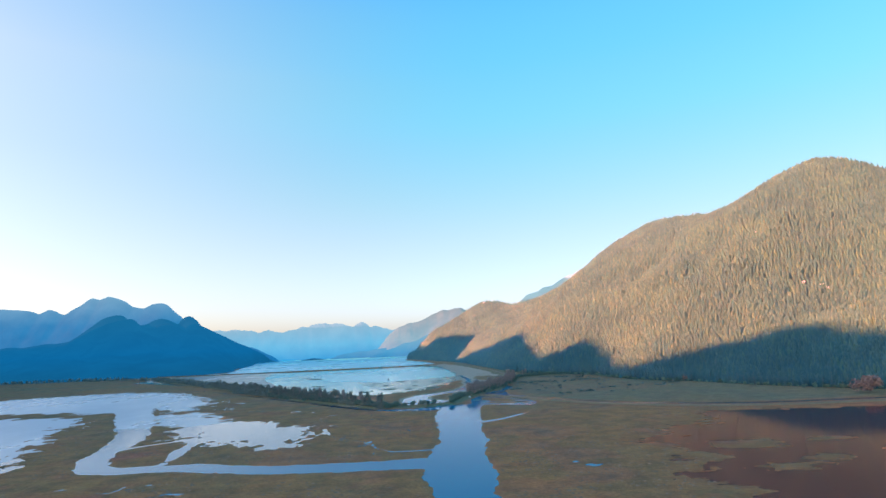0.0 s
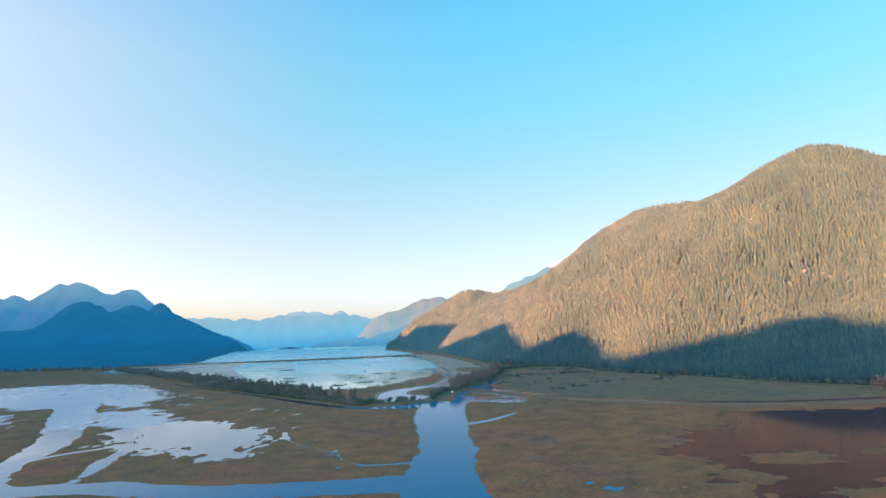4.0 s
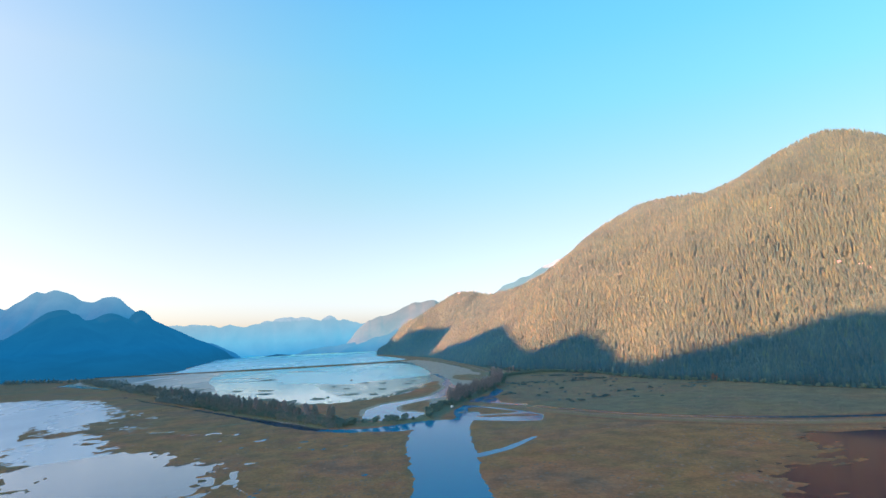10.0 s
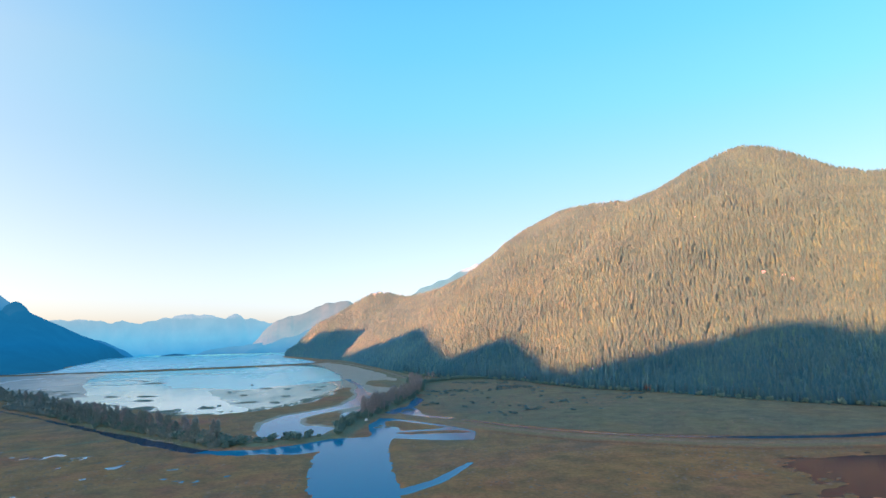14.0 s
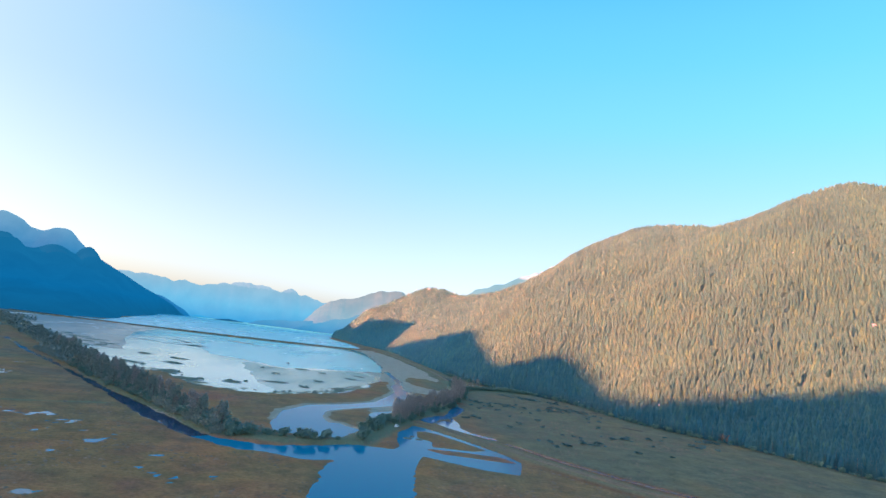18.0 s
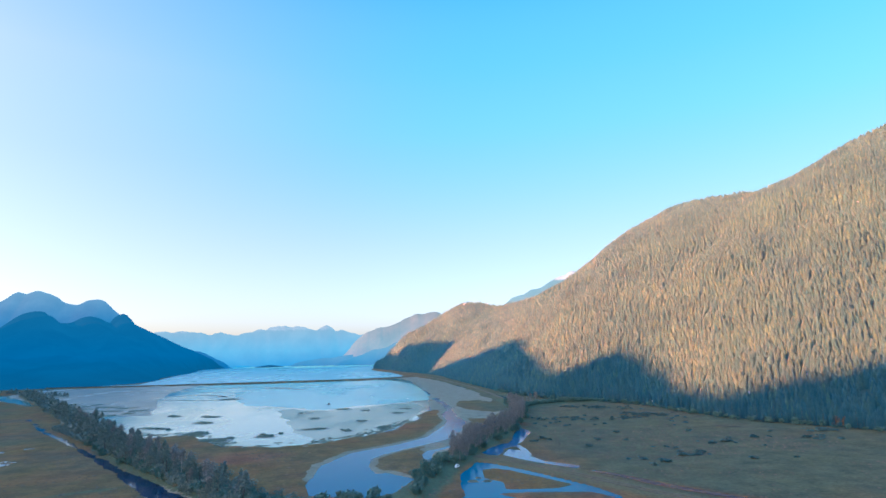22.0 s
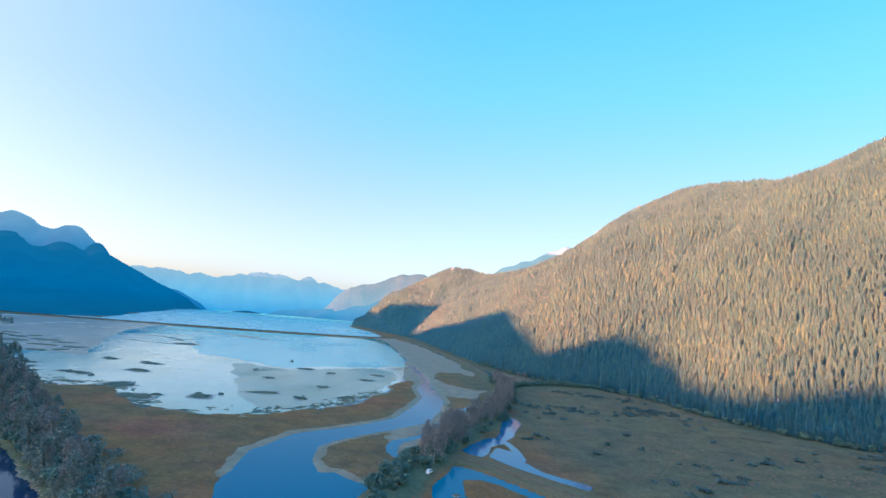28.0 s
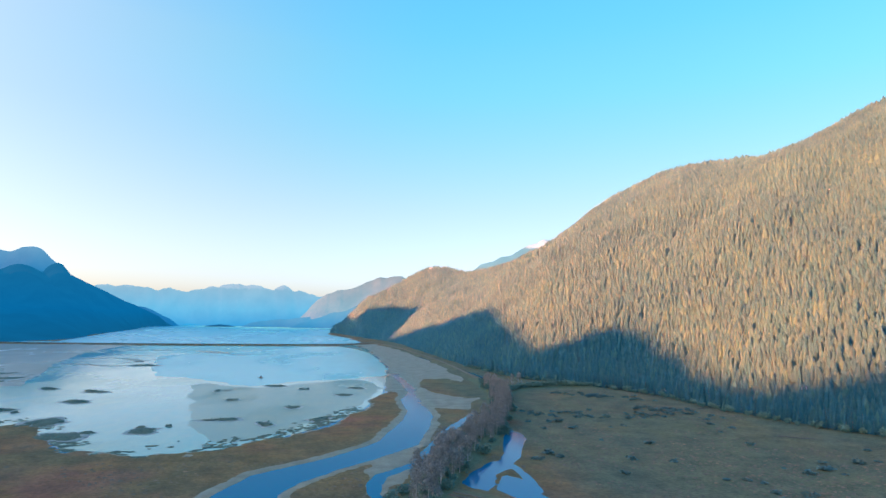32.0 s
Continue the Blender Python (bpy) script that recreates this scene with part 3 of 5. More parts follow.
def dyke_height(x, y):
    h = np.zeros(x.shape)
    for line, top, half in ((LAKE_DYKE, 2.6, 3.5), (TREE_DYKE, 2.4, 5.0), (NORTH_ROAD, 2.2, 4.0), (EAST_ROAD, 1.1, 7.0), (BACK_DYKE, 2.2, 3.0)):
        d = line_distance(x, y, [(px, py, half) for px, py in smooth_line(line, 30)])
        h = np.maximum(h, top * np.clip(1 - d / 7.0, 0, 1))
    return h


def pond_side(d):
    return np.clip(d / 20, 0, 1)


def ground_height(x, y):
    d, narrow, pond, red = to_water(x, y)
    ragged = 5 * fbm(x / 22, y / 22, 4, 2) + 1.6 * vnoise(x / 4, y / 4, 3)
    edge = np.minimum(np.minimum(np.minimum(d + ragged, narrow + 0.3 * ragged), pond + 0.8 * ragged), red + ragged)
    h = np.clip(edge * 0.16, -1.6, 0.55) + np.where(edge > 3, 0.12 * fbm(x / 9, y / 9, 3, 11), 0)
    flats = np.clip(1 - np.abs(d) / 14, 0, 1) * np.clip((y - 800) / 60, 0, 1) * np.clip((x + 120) / 40, 0, 1)
    loop = np.minimum(line_distance(x, y, smooth_line(LOOP, 14)), area_distance(x, y, LOOP_AREA)) + 0.6 * ragged
    mud = np.maximum(np.clip(1.2 - edge / 4, 0, 1) * np.clip(flats * 1.5 + 0.1, 0, 1), np.clip(1.7 - loop / 5, 0, 1) * np.clip((y - 850) / 30, 0, 1))
    delta = area_distance(x, y, DELTA) + 9 * fbm(x / 9, y / 14, 3, 47) + 3
    mud = np.maximum(mud, np.clip(-delta / 3, 0, 1))
    flat = area_distance(x, y, MUDFLAT) + 14 * fbm(x / 50, y / 50, 4, 41)
    sward = np.hypot((x - 180) / 30, (y - 1345) / 85) - 1 + 0.3 * fbm(x / 20, y / 20, 3, 43)
    mud = np.maximum(mud, np.clip(-flat / 4, 0, 1) * np.clip(sward * 5, 0, 1))
    inner = area_distance(x, y, BAY)
    pool = area_distance(x, y, BAY_POOL)
    bar = fbm(x / 60, y / 110, 5, 91) + 0.1 * vnoise(x / 7, y / 12, 92) + 0.16 * np.clip((x + 160) / 160, -1, 1) * np.clip((1500 - y) / 200, -1, 1)
    bar = np.where(inner < -6, bar - 0.6, -1) - 0.6 * np.clip(1 - pond_side(pool), 0, 1)
    h = np.maximum(h, np.where(inner < -6, np.clip(bar * 0.5, -0.6, 0.08), -9))
    mud = np.maximum(mud, np.where((inner < -6) & (bar > 0), 1.0, 0.0))
    ditch = line_distance(x, y, smooth_line(DYKE_DITCH, 14)) + 0.3 * ragged
    banks = dyke_height(x, y) * np.clip((ditch - 0.5) / 2.5, 0, 1)
    mud = np.where(banks > 0.3, 0, mud)
    road = line_distance(x, y, [(px, py, 0) for px, py in smooth_line(EAST_ROAD, 30)])
    rust = np.clip(1.2 - np.abs(road - 17 - 2 * vnoise(x / 12, y / 12, 45)) / 4, 0, 1) * np.clip((x - 165) / 30, 0, 1)
    far_ditch = line_distance(x, y, smooth_line(EAST_DITCH, 20))
    rust = np.maximum(rust, 0.8 * np.clip(1.2 - far_ditch / 3, 0, 1) * np.clip((x - 190) / 20, 0, 1))
    rust = np.maximum(rust, np.clip(1 - np.abs(red + ragged - 3) / 6, 0, 1) * 0.45)
    rust = np.maximum(rust, np.clip(1.3 - np.hypot(x - 188, (y - 1112) / 2.2) / 10, 0, 1))
    return np.maximum(h, np.where(banks > 0.3, banks + 0.2 * vnoise(x / 6, y / 6, 4), -9)), mud, rust


gx = axis([(-5200, -1200, 200), (-1200, -450, 12), (-450, 440, 2.8), (440, 560, 5), (560, 900, 14), (900, 5200, 250)])
gy = axis([(-3000, 0, 150), (0, 220, 10), (220, 1100, 2.8), (1100, 1260, 3.5), (1260, 2500, 8), (2500, 3600, 25), (3600, 5400, 100)])
X, Y = np.meshgrid(gx, gy)
Z, MUD, RUST = ground_height(X, Y)
me = mesh_of("ground", np.stack([X, Y, Z], -1).reshape(-1, 3), grid_faces(len(gy), len(gx)), M_MARSH, True)
a = me.attributes.new("mud", "FLOAT", "POINT")
a.data.foreach_set("value", MUD.ravel().astype(np.float32))
a = me.attributes.new("meadow", "FLOAT", "POINT")
meadow = np.clip((X - 150) / 40, 0, 1) * np.clip((Y - 0.9 * np.clip(330 - X, 0, 400) - 640) / 40, 0, 1)
green = np.clip((Y - 620) / 220, 0, 1) * np.clip(0.34 + 0.9 * fbm(X / 70, Y / 70, 4, 65), 0.1, 0.8) * np.clip(0.65 + (X - 60) / 200, 0.65, 1)
a.data.foreach_set("value", np.maximum(green, 0.85 * meadow * np.clip(1 + 0.5 * fbm(X / 60, Y / 60, 3, 61), 0, 1)).ravel().astype(np.float32))
a = me.attributes.new("bank", "FLOAT", "POINT")
crest = line_distance(X, Y, [(px, py, 8.0) for px, py in smooth_line(EAST_ROAD, 20)])
a.data.foreach_set("value", np.clip(1 - crest / 4, 0, 1).ravel().astype(np.float32))
a = me.attributes.new("verge", "FLOAT", "POINT")
crest = np.minimum(line_distance(X, Y, smooth_line(MARSH_DRAIN, 20)) + 4, line_distance(X, Y, [(px, py, 9.0) for px, py in smooth_line(TREE_DYKE, 20)]))
crest = np.minimum(crest, line_distance(X, Y, [(px, py, 7.0) for px, py in smooth_line(BACK_DYKE, 20)]))
a.data.foreach_set("value", np.clip(1 - (crest + 6 * fbm(X / 20, Y / 20, 3, 63)) / 6, 0, 1).ravel().astype(np.float32))
a = me.attributes.new("rust", "FLOAT", "POINT")
a.data.foreach_set("value", RUST.ravel().astype(np.float32))
ground = tagged(new("ground", me), "olive and brown sedge marsh with muddy channel banks", "ground", kind="structure")

wx, wy = axis([(-5200, 5200, 400)]), axis([(-3000, 5400, 400)])
X, Y = np.meshgrid(wx, wy)
water = tagged(new("water", mesh_of("water", np.stack([X, Y, 0 * X], -1).reshape(-1, 3), grid_faces(len(wy), len(wx)), M_WATER)),
               "calm dark blue river and lake water mirroring the sky", "water", kind="structure")
def sheet(name, outline, z, mat, label):
    bm = bmesh.new()
    bm.faces.new([bm.verts.new((px, py, z)) for px, py in outline])
    me = bpy.data.meshes.new(name)
    bm.to_mesh(me)
    bm.free()
    me.materials.append(mat)
    return tagged(new(name, me), label, "water", kind="structure")


sheet("bay_water", BAY, 0.03, M_BAY, "pale shallow tidal bay with silty patches")
c = smooth_line(DYKE_DITCH[3:], 10)
d = np.gradient(c[:, :2], axis=0)
nrm = np.stack([-d[:, 1], d[:, 0]], 1) / np.linalg.norm(d, axis=1)[:, None]
edge = [tuple(q) for q in np.concatenate([c[:, :2] + nrm * 16, (c[:, :2] - nrm * 16)[::-1]])]
sheet("ditch_water", edge, 0.02, M_DITCH, "dark still ditch water beside the dyke")
c = smooth_line(EAST_DITCH, 10)
d = np.gradient(c[:, :2], axis=0)
nrm = np.stack([-d[:, 1], d[:, 0]], 1) / np.linalg.norm(d, axis=1)[:, None]
edge = [tuple(q) for q in np.concatenate([c[:, :2] + nrm * 10, (c[:, :2] - nrm * 10)[::-1]])]
sheet("east_ditch_water", edge, 0.04, M_DITCH, "narrow black ditch behind the track dyke")
ring = smooth_line(BAY_POOL + BAY_POOL[:1], 6)[:-1]
ring = ring + 9 * np.stack([fbm(ring[:, 0] / 25, ring[:, 1] / 25, 4, 81), fbm(ring[:, 0] / 25, ring[:, 1] / 25, 4, 85)], 1)
sheet("bay_pool_water", [tuple(q) for q in ring], 0.06, M_POOL, "smooth light blue pool of deeper water in the bay")
ring = smooth_line(SILT_BANK + SILT_BANK[:1], 6)[:-1]
ring = ring + 12 * np.stack([fbm(ring[:, 0] / 22, ring[:, 1] / 22, 4, 83), fbm(ring[:, 0] / 22, ring[:, 1] / 22, 4, 87)], 1)
sheet("silt_shallows", [tuple(q) for q in ring], 0.05, M_SILT, "tan silt just under a film of water in the bay")
# mountain's reflection in the wet bay, painted as a sheet of brown silt
ring = smooth_line(MIRROR_WEST + MIRROR_WEST[:1], 10)[:-1]
ring = ring + 9 * np.stack([fbm(ring[:, 0] / 45, ring[:, 1] / 45, 4, 93), fbm(ring[:, 0] / 45, ring[:, 1] / 45, 4, 97)], 1)
sheet("mountain_mirror_silt", [tuple(q) for q in ring], 0.05, M_FLATS, "brown silt of the western bay, painted in the shape of the mountain's reflection")
for bar in SILT_BARS + SILT_LINES:
    c = smooth_line(bar, 12)
    d = np.gradient(c[:, :2], axis=0)
    nrm = np.stack([-d[:, 1], d[:, 0]], 1) / np.linalg.norm(d, axis=1)[:, None]
    w = c[:, 2:] * (1 + 0.9 * vnoise(c[:, 0] / 20, c[:, 1] / 20, 89)[:, None])
    sheet("silt_bar", [tuple(q) for q in np.concatenate([c[:, :2] + nrm * w, (c[:, :2] - nrm * w)[::-1]])], 0.07, M_FLATS, "thin tan silt bar lying awash in the bay")
sheet("marsh_pool_water", [(-330, 325), (-290, 480), (-262, 575), (-200, 575), (-120, 500), (-70, 510), (-60, 620), (-150, 770), (-250, 700), (-340, 720), (-330, 600)], 0.025, M_POND, "pale still water in the marsh pools")
sheet("far_pool_water", [(-900, 1450), (-900, 325), (-330, 325), (-330, 600), (-340, 720), (-250, 700), (-150, 770), (-270, 1010), (-480, 1390), (-640, 1460)], 0.025, M_POND_FAR, "wind-ruffled water in the far marsh pools, white sky sheen put into its colour")
sheet("creek_water", [(108, 925), (124, 914), (160, 872), (176, 872), (170, 920), (168, 985), (192, 1060), (186, 1102), (172, 1098), (140, 1000), (110, 950)], 0.025, M_CREEK, "still creek water in the meadow behind the dyke")
sheet("pond_water", RED_POND_RIM, 0.03, M_PEAT, "dark red-brown peaty pond mirroring the mountain")
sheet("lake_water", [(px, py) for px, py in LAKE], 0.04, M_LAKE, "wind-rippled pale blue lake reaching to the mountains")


# ======== mountains ========
def slope_points(foot, crest, n_along, n_up, rough, seed, back=0.6, bulge=0.0, reach=1.0, jag=0.0, saddle=None):
    """A mountain side between its foot line and its crest line (x, y, z), and a back slope behind the crest."""
    f, c = smooth_line(foot, 20), smooth_line(crest, 20)
    f = np.stack([np.interp(np.linspace(0, 1, n_along), np.linspace(0, 1, len(f)), f[:, k]) for k in range(f.shape[1])], 1)
    c = np.stack([np.interp(np.linspace(0, 1, n_along), np.linspace(0, 1, len(c)), c[:, k]) for k in range(3)], 1)
    c[:, 2] += jag * fbm(c[:, 0] / 90, c[:, 1] / 90, 5, seed + 3)
    f3 = np.column_stack([f[:, :2], np.full(n_along, -3.0)])
    u = np.linspace(0, 1, n_up)[None, :, None]
    side = f3[:, None] * (1 - u) + c[:, None] * u
    w = np.sin(np.pi * u[..., 0])
    side[..., 2] += bulge * c[:, None, 2] * w
    gully = fbm(side[..., 0] / 160, side[..., 1] / 160, 5, seed) * rough
    if saddle:  # smoother ground below a dip in the crest
        dip = np.exp(-(((c[:, 1] - saddle[0]) / saddle[1]) ** 2))[:, None] * np.clip((u[..., 0] - 0.45) / 0.2, 0, 1)
        gully = gully * (1 - dip) - 14 * dip
        side[..., 2] -= bulge * c[:, None, 2] * w * dip
    side[..., 2] += gully * w
    out = (c - f3)[:, None]
    v = np.linspace(0, 1, 10)[None, 1:, None]
    rear = c[:, None] + v * out * (back, back, -1) * reach
    rear[..., 2] = c[:, None, 2] * (1 - v[..., 0] ** 1.3) - 3
    return np.concatenate([side, rear], 1), n_up


def mountain(name, label, foot, crest, mat, n_along=120, n_up=40, rough=40, seed=1, back=0.6, bulge=0.0, jag=0.0, saddle=None):
    p, up = slope_points(foot, crest, n_along, n_up, rough, seed, back, bulge, 1.0, jag, saddle)
    ob = new(name, mesh_of(name, p.reshape(-1, 3), grid_faces(p.shape[0], p.shape[1]), mat, True))
    tagged(ob, label, "mountain", kind="structure")
    return ob, p[:, :up]


HILL_FOOT = [(0, 3440), (70, 3150), (130, 2850), (215, 2465), (232, 2150), (246, 1900), (262, 1620), (290, 1450), (335, 1375), (392, 1260), (405, 1140), (430, 1050), (470, 985), (525, 830), (620, 680), (790, 480), (1000, 200)]
HILL_CREST = [(15, 3440, 8), (138, 3342, 125), (280, 3245, 228), (410, 3156, 292), (475, 3068, 290), (558, 2944, 265), (689, 2721, 298), (805, 2505, 346), (855, 2375, 446), (930, 2178, 497), (977, 2000, 492),
              (1026, 1809, 472), (1170, 1708, 556), (1258, 1642, 585), (1330, 1556, 545), (1420, 1447, 470), (1560, 1150, 430), (1700, 700, 400)]
HILL_CREST = [(x, y, max(z - 9.5, 4)) for x, y, z in HILL_CREST]
hill, HILL = mountain("mountain_east", "steep forested mountain with its upper slopes in warm low sun", HILL_FOOT, HILL_CREST, M_SLOPE, 360, 80, 60, 21, 0.7, 0.05, 7, (2560, 230))
WEST_HEIGHTS = [(-1200, 1000), (-700, 1120), (-427, 1156), (-371, 1152), (-317, 1166), (-251, 1149), (-198, 1110), (-162, 1102), (-124, 1074), (-99, 1058), (-67, 1041), (-42, 1033), (-8, 1017), (54, 1020), (97, 1022), (129, 1040), (170, 1042), (206, 1060), (256, 1068), (299, 1060), (329, 1028), (346, 1016),
                (371, 998), (409, 1005), (549, 1031), (767, 1075), (824, 1072), (1000, 1045), (1165, 1016), (1251, 999), (1484, 934), (1551, 985), (1620, 1069), (1780, 1057), (1854, 1051), (2008, 1017), (2051, 1013), (2162, 947), (2339, 950), (2394, 933), (2800, 860), (3250, 800), (3300, 300)]
WEST_CREST = [(-2400, y, z) for y, z in WEST_HEIGHTS]
mountain("mountain_west", "shaded forested mountain across the valley", [(-1600, -1200), (-1600, 600), (-1750, 1700), (-2150, 2800)], WEST_CREST, M_WEST, 420, 20, 0, 4, 1.0)
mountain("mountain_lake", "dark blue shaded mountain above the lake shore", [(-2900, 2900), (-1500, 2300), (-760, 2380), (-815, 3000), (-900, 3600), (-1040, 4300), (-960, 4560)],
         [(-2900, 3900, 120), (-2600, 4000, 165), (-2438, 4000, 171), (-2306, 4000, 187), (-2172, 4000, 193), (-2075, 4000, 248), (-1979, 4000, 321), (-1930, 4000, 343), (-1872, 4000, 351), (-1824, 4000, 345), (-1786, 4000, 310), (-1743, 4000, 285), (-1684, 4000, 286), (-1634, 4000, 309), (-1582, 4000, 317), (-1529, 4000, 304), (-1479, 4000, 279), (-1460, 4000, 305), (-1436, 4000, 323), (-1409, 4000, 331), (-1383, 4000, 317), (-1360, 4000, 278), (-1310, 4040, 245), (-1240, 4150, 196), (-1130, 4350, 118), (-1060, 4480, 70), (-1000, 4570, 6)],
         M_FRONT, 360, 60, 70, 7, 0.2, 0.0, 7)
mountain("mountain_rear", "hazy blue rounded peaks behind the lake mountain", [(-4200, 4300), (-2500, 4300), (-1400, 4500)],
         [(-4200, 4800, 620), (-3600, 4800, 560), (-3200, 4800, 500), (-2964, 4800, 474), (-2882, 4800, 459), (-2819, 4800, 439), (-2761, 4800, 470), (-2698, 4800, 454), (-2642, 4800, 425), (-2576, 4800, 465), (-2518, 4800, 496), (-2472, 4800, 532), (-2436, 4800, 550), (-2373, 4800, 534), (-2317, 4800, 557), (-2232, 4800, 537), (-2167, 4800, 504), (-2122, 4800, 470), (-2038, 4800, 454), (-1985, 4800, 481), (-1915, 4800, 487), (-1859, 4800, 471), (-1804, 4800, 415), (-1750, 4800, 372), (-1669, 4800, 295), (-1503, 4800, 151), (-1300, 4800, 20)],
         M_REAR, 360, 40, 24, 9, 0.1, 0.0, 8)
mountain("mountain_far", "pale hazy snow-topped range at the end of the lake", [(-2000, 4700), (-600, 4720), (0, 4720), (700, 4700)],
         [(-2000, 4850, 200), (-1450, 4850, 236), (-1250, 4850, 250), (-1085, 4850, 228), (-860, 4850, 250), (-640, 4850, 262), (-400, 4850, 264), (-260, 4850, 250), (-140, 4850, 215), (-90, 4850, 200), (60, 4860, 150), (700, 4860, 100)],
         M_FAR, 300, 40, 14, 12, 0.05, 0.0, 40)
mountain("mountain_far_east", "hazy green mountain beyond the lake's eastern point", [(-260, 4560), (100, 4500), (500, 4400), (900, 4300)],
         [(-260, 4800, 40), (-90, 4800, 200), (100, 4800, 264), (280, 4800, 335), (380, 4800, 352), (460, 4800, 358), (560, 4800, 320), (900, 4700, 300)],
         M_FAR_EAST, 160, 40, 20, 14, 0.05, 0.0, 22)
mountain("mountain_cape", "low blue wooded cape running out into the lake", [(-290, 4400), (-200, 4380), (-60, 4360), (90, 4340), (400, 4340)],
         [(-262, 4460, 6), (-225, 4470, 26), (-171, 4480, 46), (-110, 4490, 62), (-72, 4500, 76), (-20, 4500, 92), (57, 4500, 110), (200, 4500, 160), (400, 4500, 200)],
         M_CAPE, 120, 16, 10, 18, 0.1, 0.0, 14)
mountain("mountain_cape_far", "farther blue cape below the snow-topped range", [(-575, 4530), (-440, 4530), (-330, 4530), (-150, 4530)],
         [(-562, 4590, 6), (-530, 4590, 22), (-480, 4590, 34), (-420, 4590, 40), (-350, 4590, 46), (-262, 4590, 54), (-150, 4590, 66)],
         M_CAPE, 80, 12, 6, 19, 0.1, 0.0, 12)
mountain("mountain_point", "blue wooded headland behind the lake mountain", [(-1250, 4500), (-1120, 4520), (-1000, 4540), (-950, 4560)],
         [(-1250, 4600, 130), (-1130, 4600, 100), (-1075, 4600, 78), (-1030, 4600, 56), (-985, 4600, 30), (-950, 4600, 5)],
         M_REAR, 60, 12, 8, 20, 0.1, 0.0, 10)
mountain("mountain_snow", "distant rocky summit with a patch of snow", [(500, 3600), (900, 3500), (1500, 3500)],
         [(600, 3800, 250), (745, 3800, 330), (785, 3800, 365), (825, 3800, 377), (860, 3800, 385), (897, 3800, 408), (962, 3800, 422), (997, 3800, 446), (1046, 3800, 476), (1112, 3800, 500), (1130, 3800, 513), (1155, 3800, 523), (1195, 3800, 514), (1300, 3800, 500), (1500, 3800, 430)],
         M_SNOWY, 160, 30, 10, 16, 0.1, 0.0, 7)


v = np.array([(math.cos(a) * r * 100, math.sin(a) * r * 40, 16 * (1 - r) ** 0.6 - 2) for r in (0.02, 0.4, 0.7, 0.9, 1.0) for a in np.linspace(0, 6.283, 25)])
tagged(new("lake_island", mesh_of("lake_island", v + (-690, 4530, 0), grid_faces(5, 25), M_FRONT, True)), "low dark wooded island far out in the lake", "island", kind="structure")


# ======== forest ========
def conifer_shape(rings, sides, seed, ragged=0.28):
    """One connected, jagged cone of unit height: boughs out and in by turns. Points and triangles."""
    rng = np.random.default_rng(seed)
    pts = []
    for k in range(rings):
        z = 0.06 + 0.86 * k / rings
        r = 0.17 * (1 - z) ** 0.8 * (1.0 if k % 2 == 0 else 0.8)
        for s in range(sides):
            an = 2 * math.pi * (s + 0.5 * (k % 2)) / sides
            q = r * (1 + ragged * rng.uniform(-1, 1))
            pts.append((q * math.cos(an), q * math.sin(an), z + (-0.05 if k % 2 == 0 else 0.03) + 0.02 * rng.uniform(-1, 1)))
    pts.append((0, 0, 1.0))
    tri = []
    for k in range(rings - 1):
        for s in range(sides):
            a0, a1 = k * sides + s, k * sides + (s + 1) % sides
            tri += [(a0, a1, a0 + sides), (a1, a1 + sides, a0 + sides)]
    top = (rings - 1) * sides
    tri += [(top + s, top + (s + 1) % sides, len(pts) - 1) for s in range(sides)]
    return np.array(pts), np.array(tri)


def batch(shapes, places, heights, turns, widths):
    """Many copies of a few shapes in one pair of arrays."""
    vs, fs, base = [], [], 0
    which = np.arange(len(places)) % len(shapes)
    for n, (v, f) in enumerate(shapes):
        k = which == n
        c, s, h, w = np.cos(turns[k])[:, None], np.sin(turns[k])[:, None], heights[k][:, None], (heights[k] * widths[k])[:, None]
        p = np.stack([(v[None, :, 0] * c - v[None, :, 1] * s) * w, (v[None, :, 0] * s + v[None, :, 1] * c) * w, v[None, :, 2] * h], -1) + places[k][:, None]
        vs.append(p.reshape(-1, 3))
        fs.append((f[None] + (np.arange(k.sum()) * len(v))[:, None, None] + base).reshape(-1, 3))
        base += p.shape[0] * p.shape[1]
    return np.concatenate(vs), np.concatenate(fs)


def scatter(surface, density, rng):
    """Random places on a grid of points, about density to the square metre of plan."""
    a, b, c = surface[:-1, :-1], surface[1:, :-1], surface[:-1, 1:]
    cell = np.abs(np.cross((b - a)[..., :2], (c - a)[..., :2])).ravel()
    n = rng.poisson(cell * density)
    idx = np.repeat(np.arange(len(cell)), n)
    i, j = np.unravel_index(idx, a.shape[:2])
    u, v = rng.random((2, len(idx), 1))
    return (surface[i, j] * (1 - u) + surface[i + 1, j] * u) * (1 - v) + (surface[i, j + 1] * (1 - u) + surface[i + 1, j + 1] * u) * v


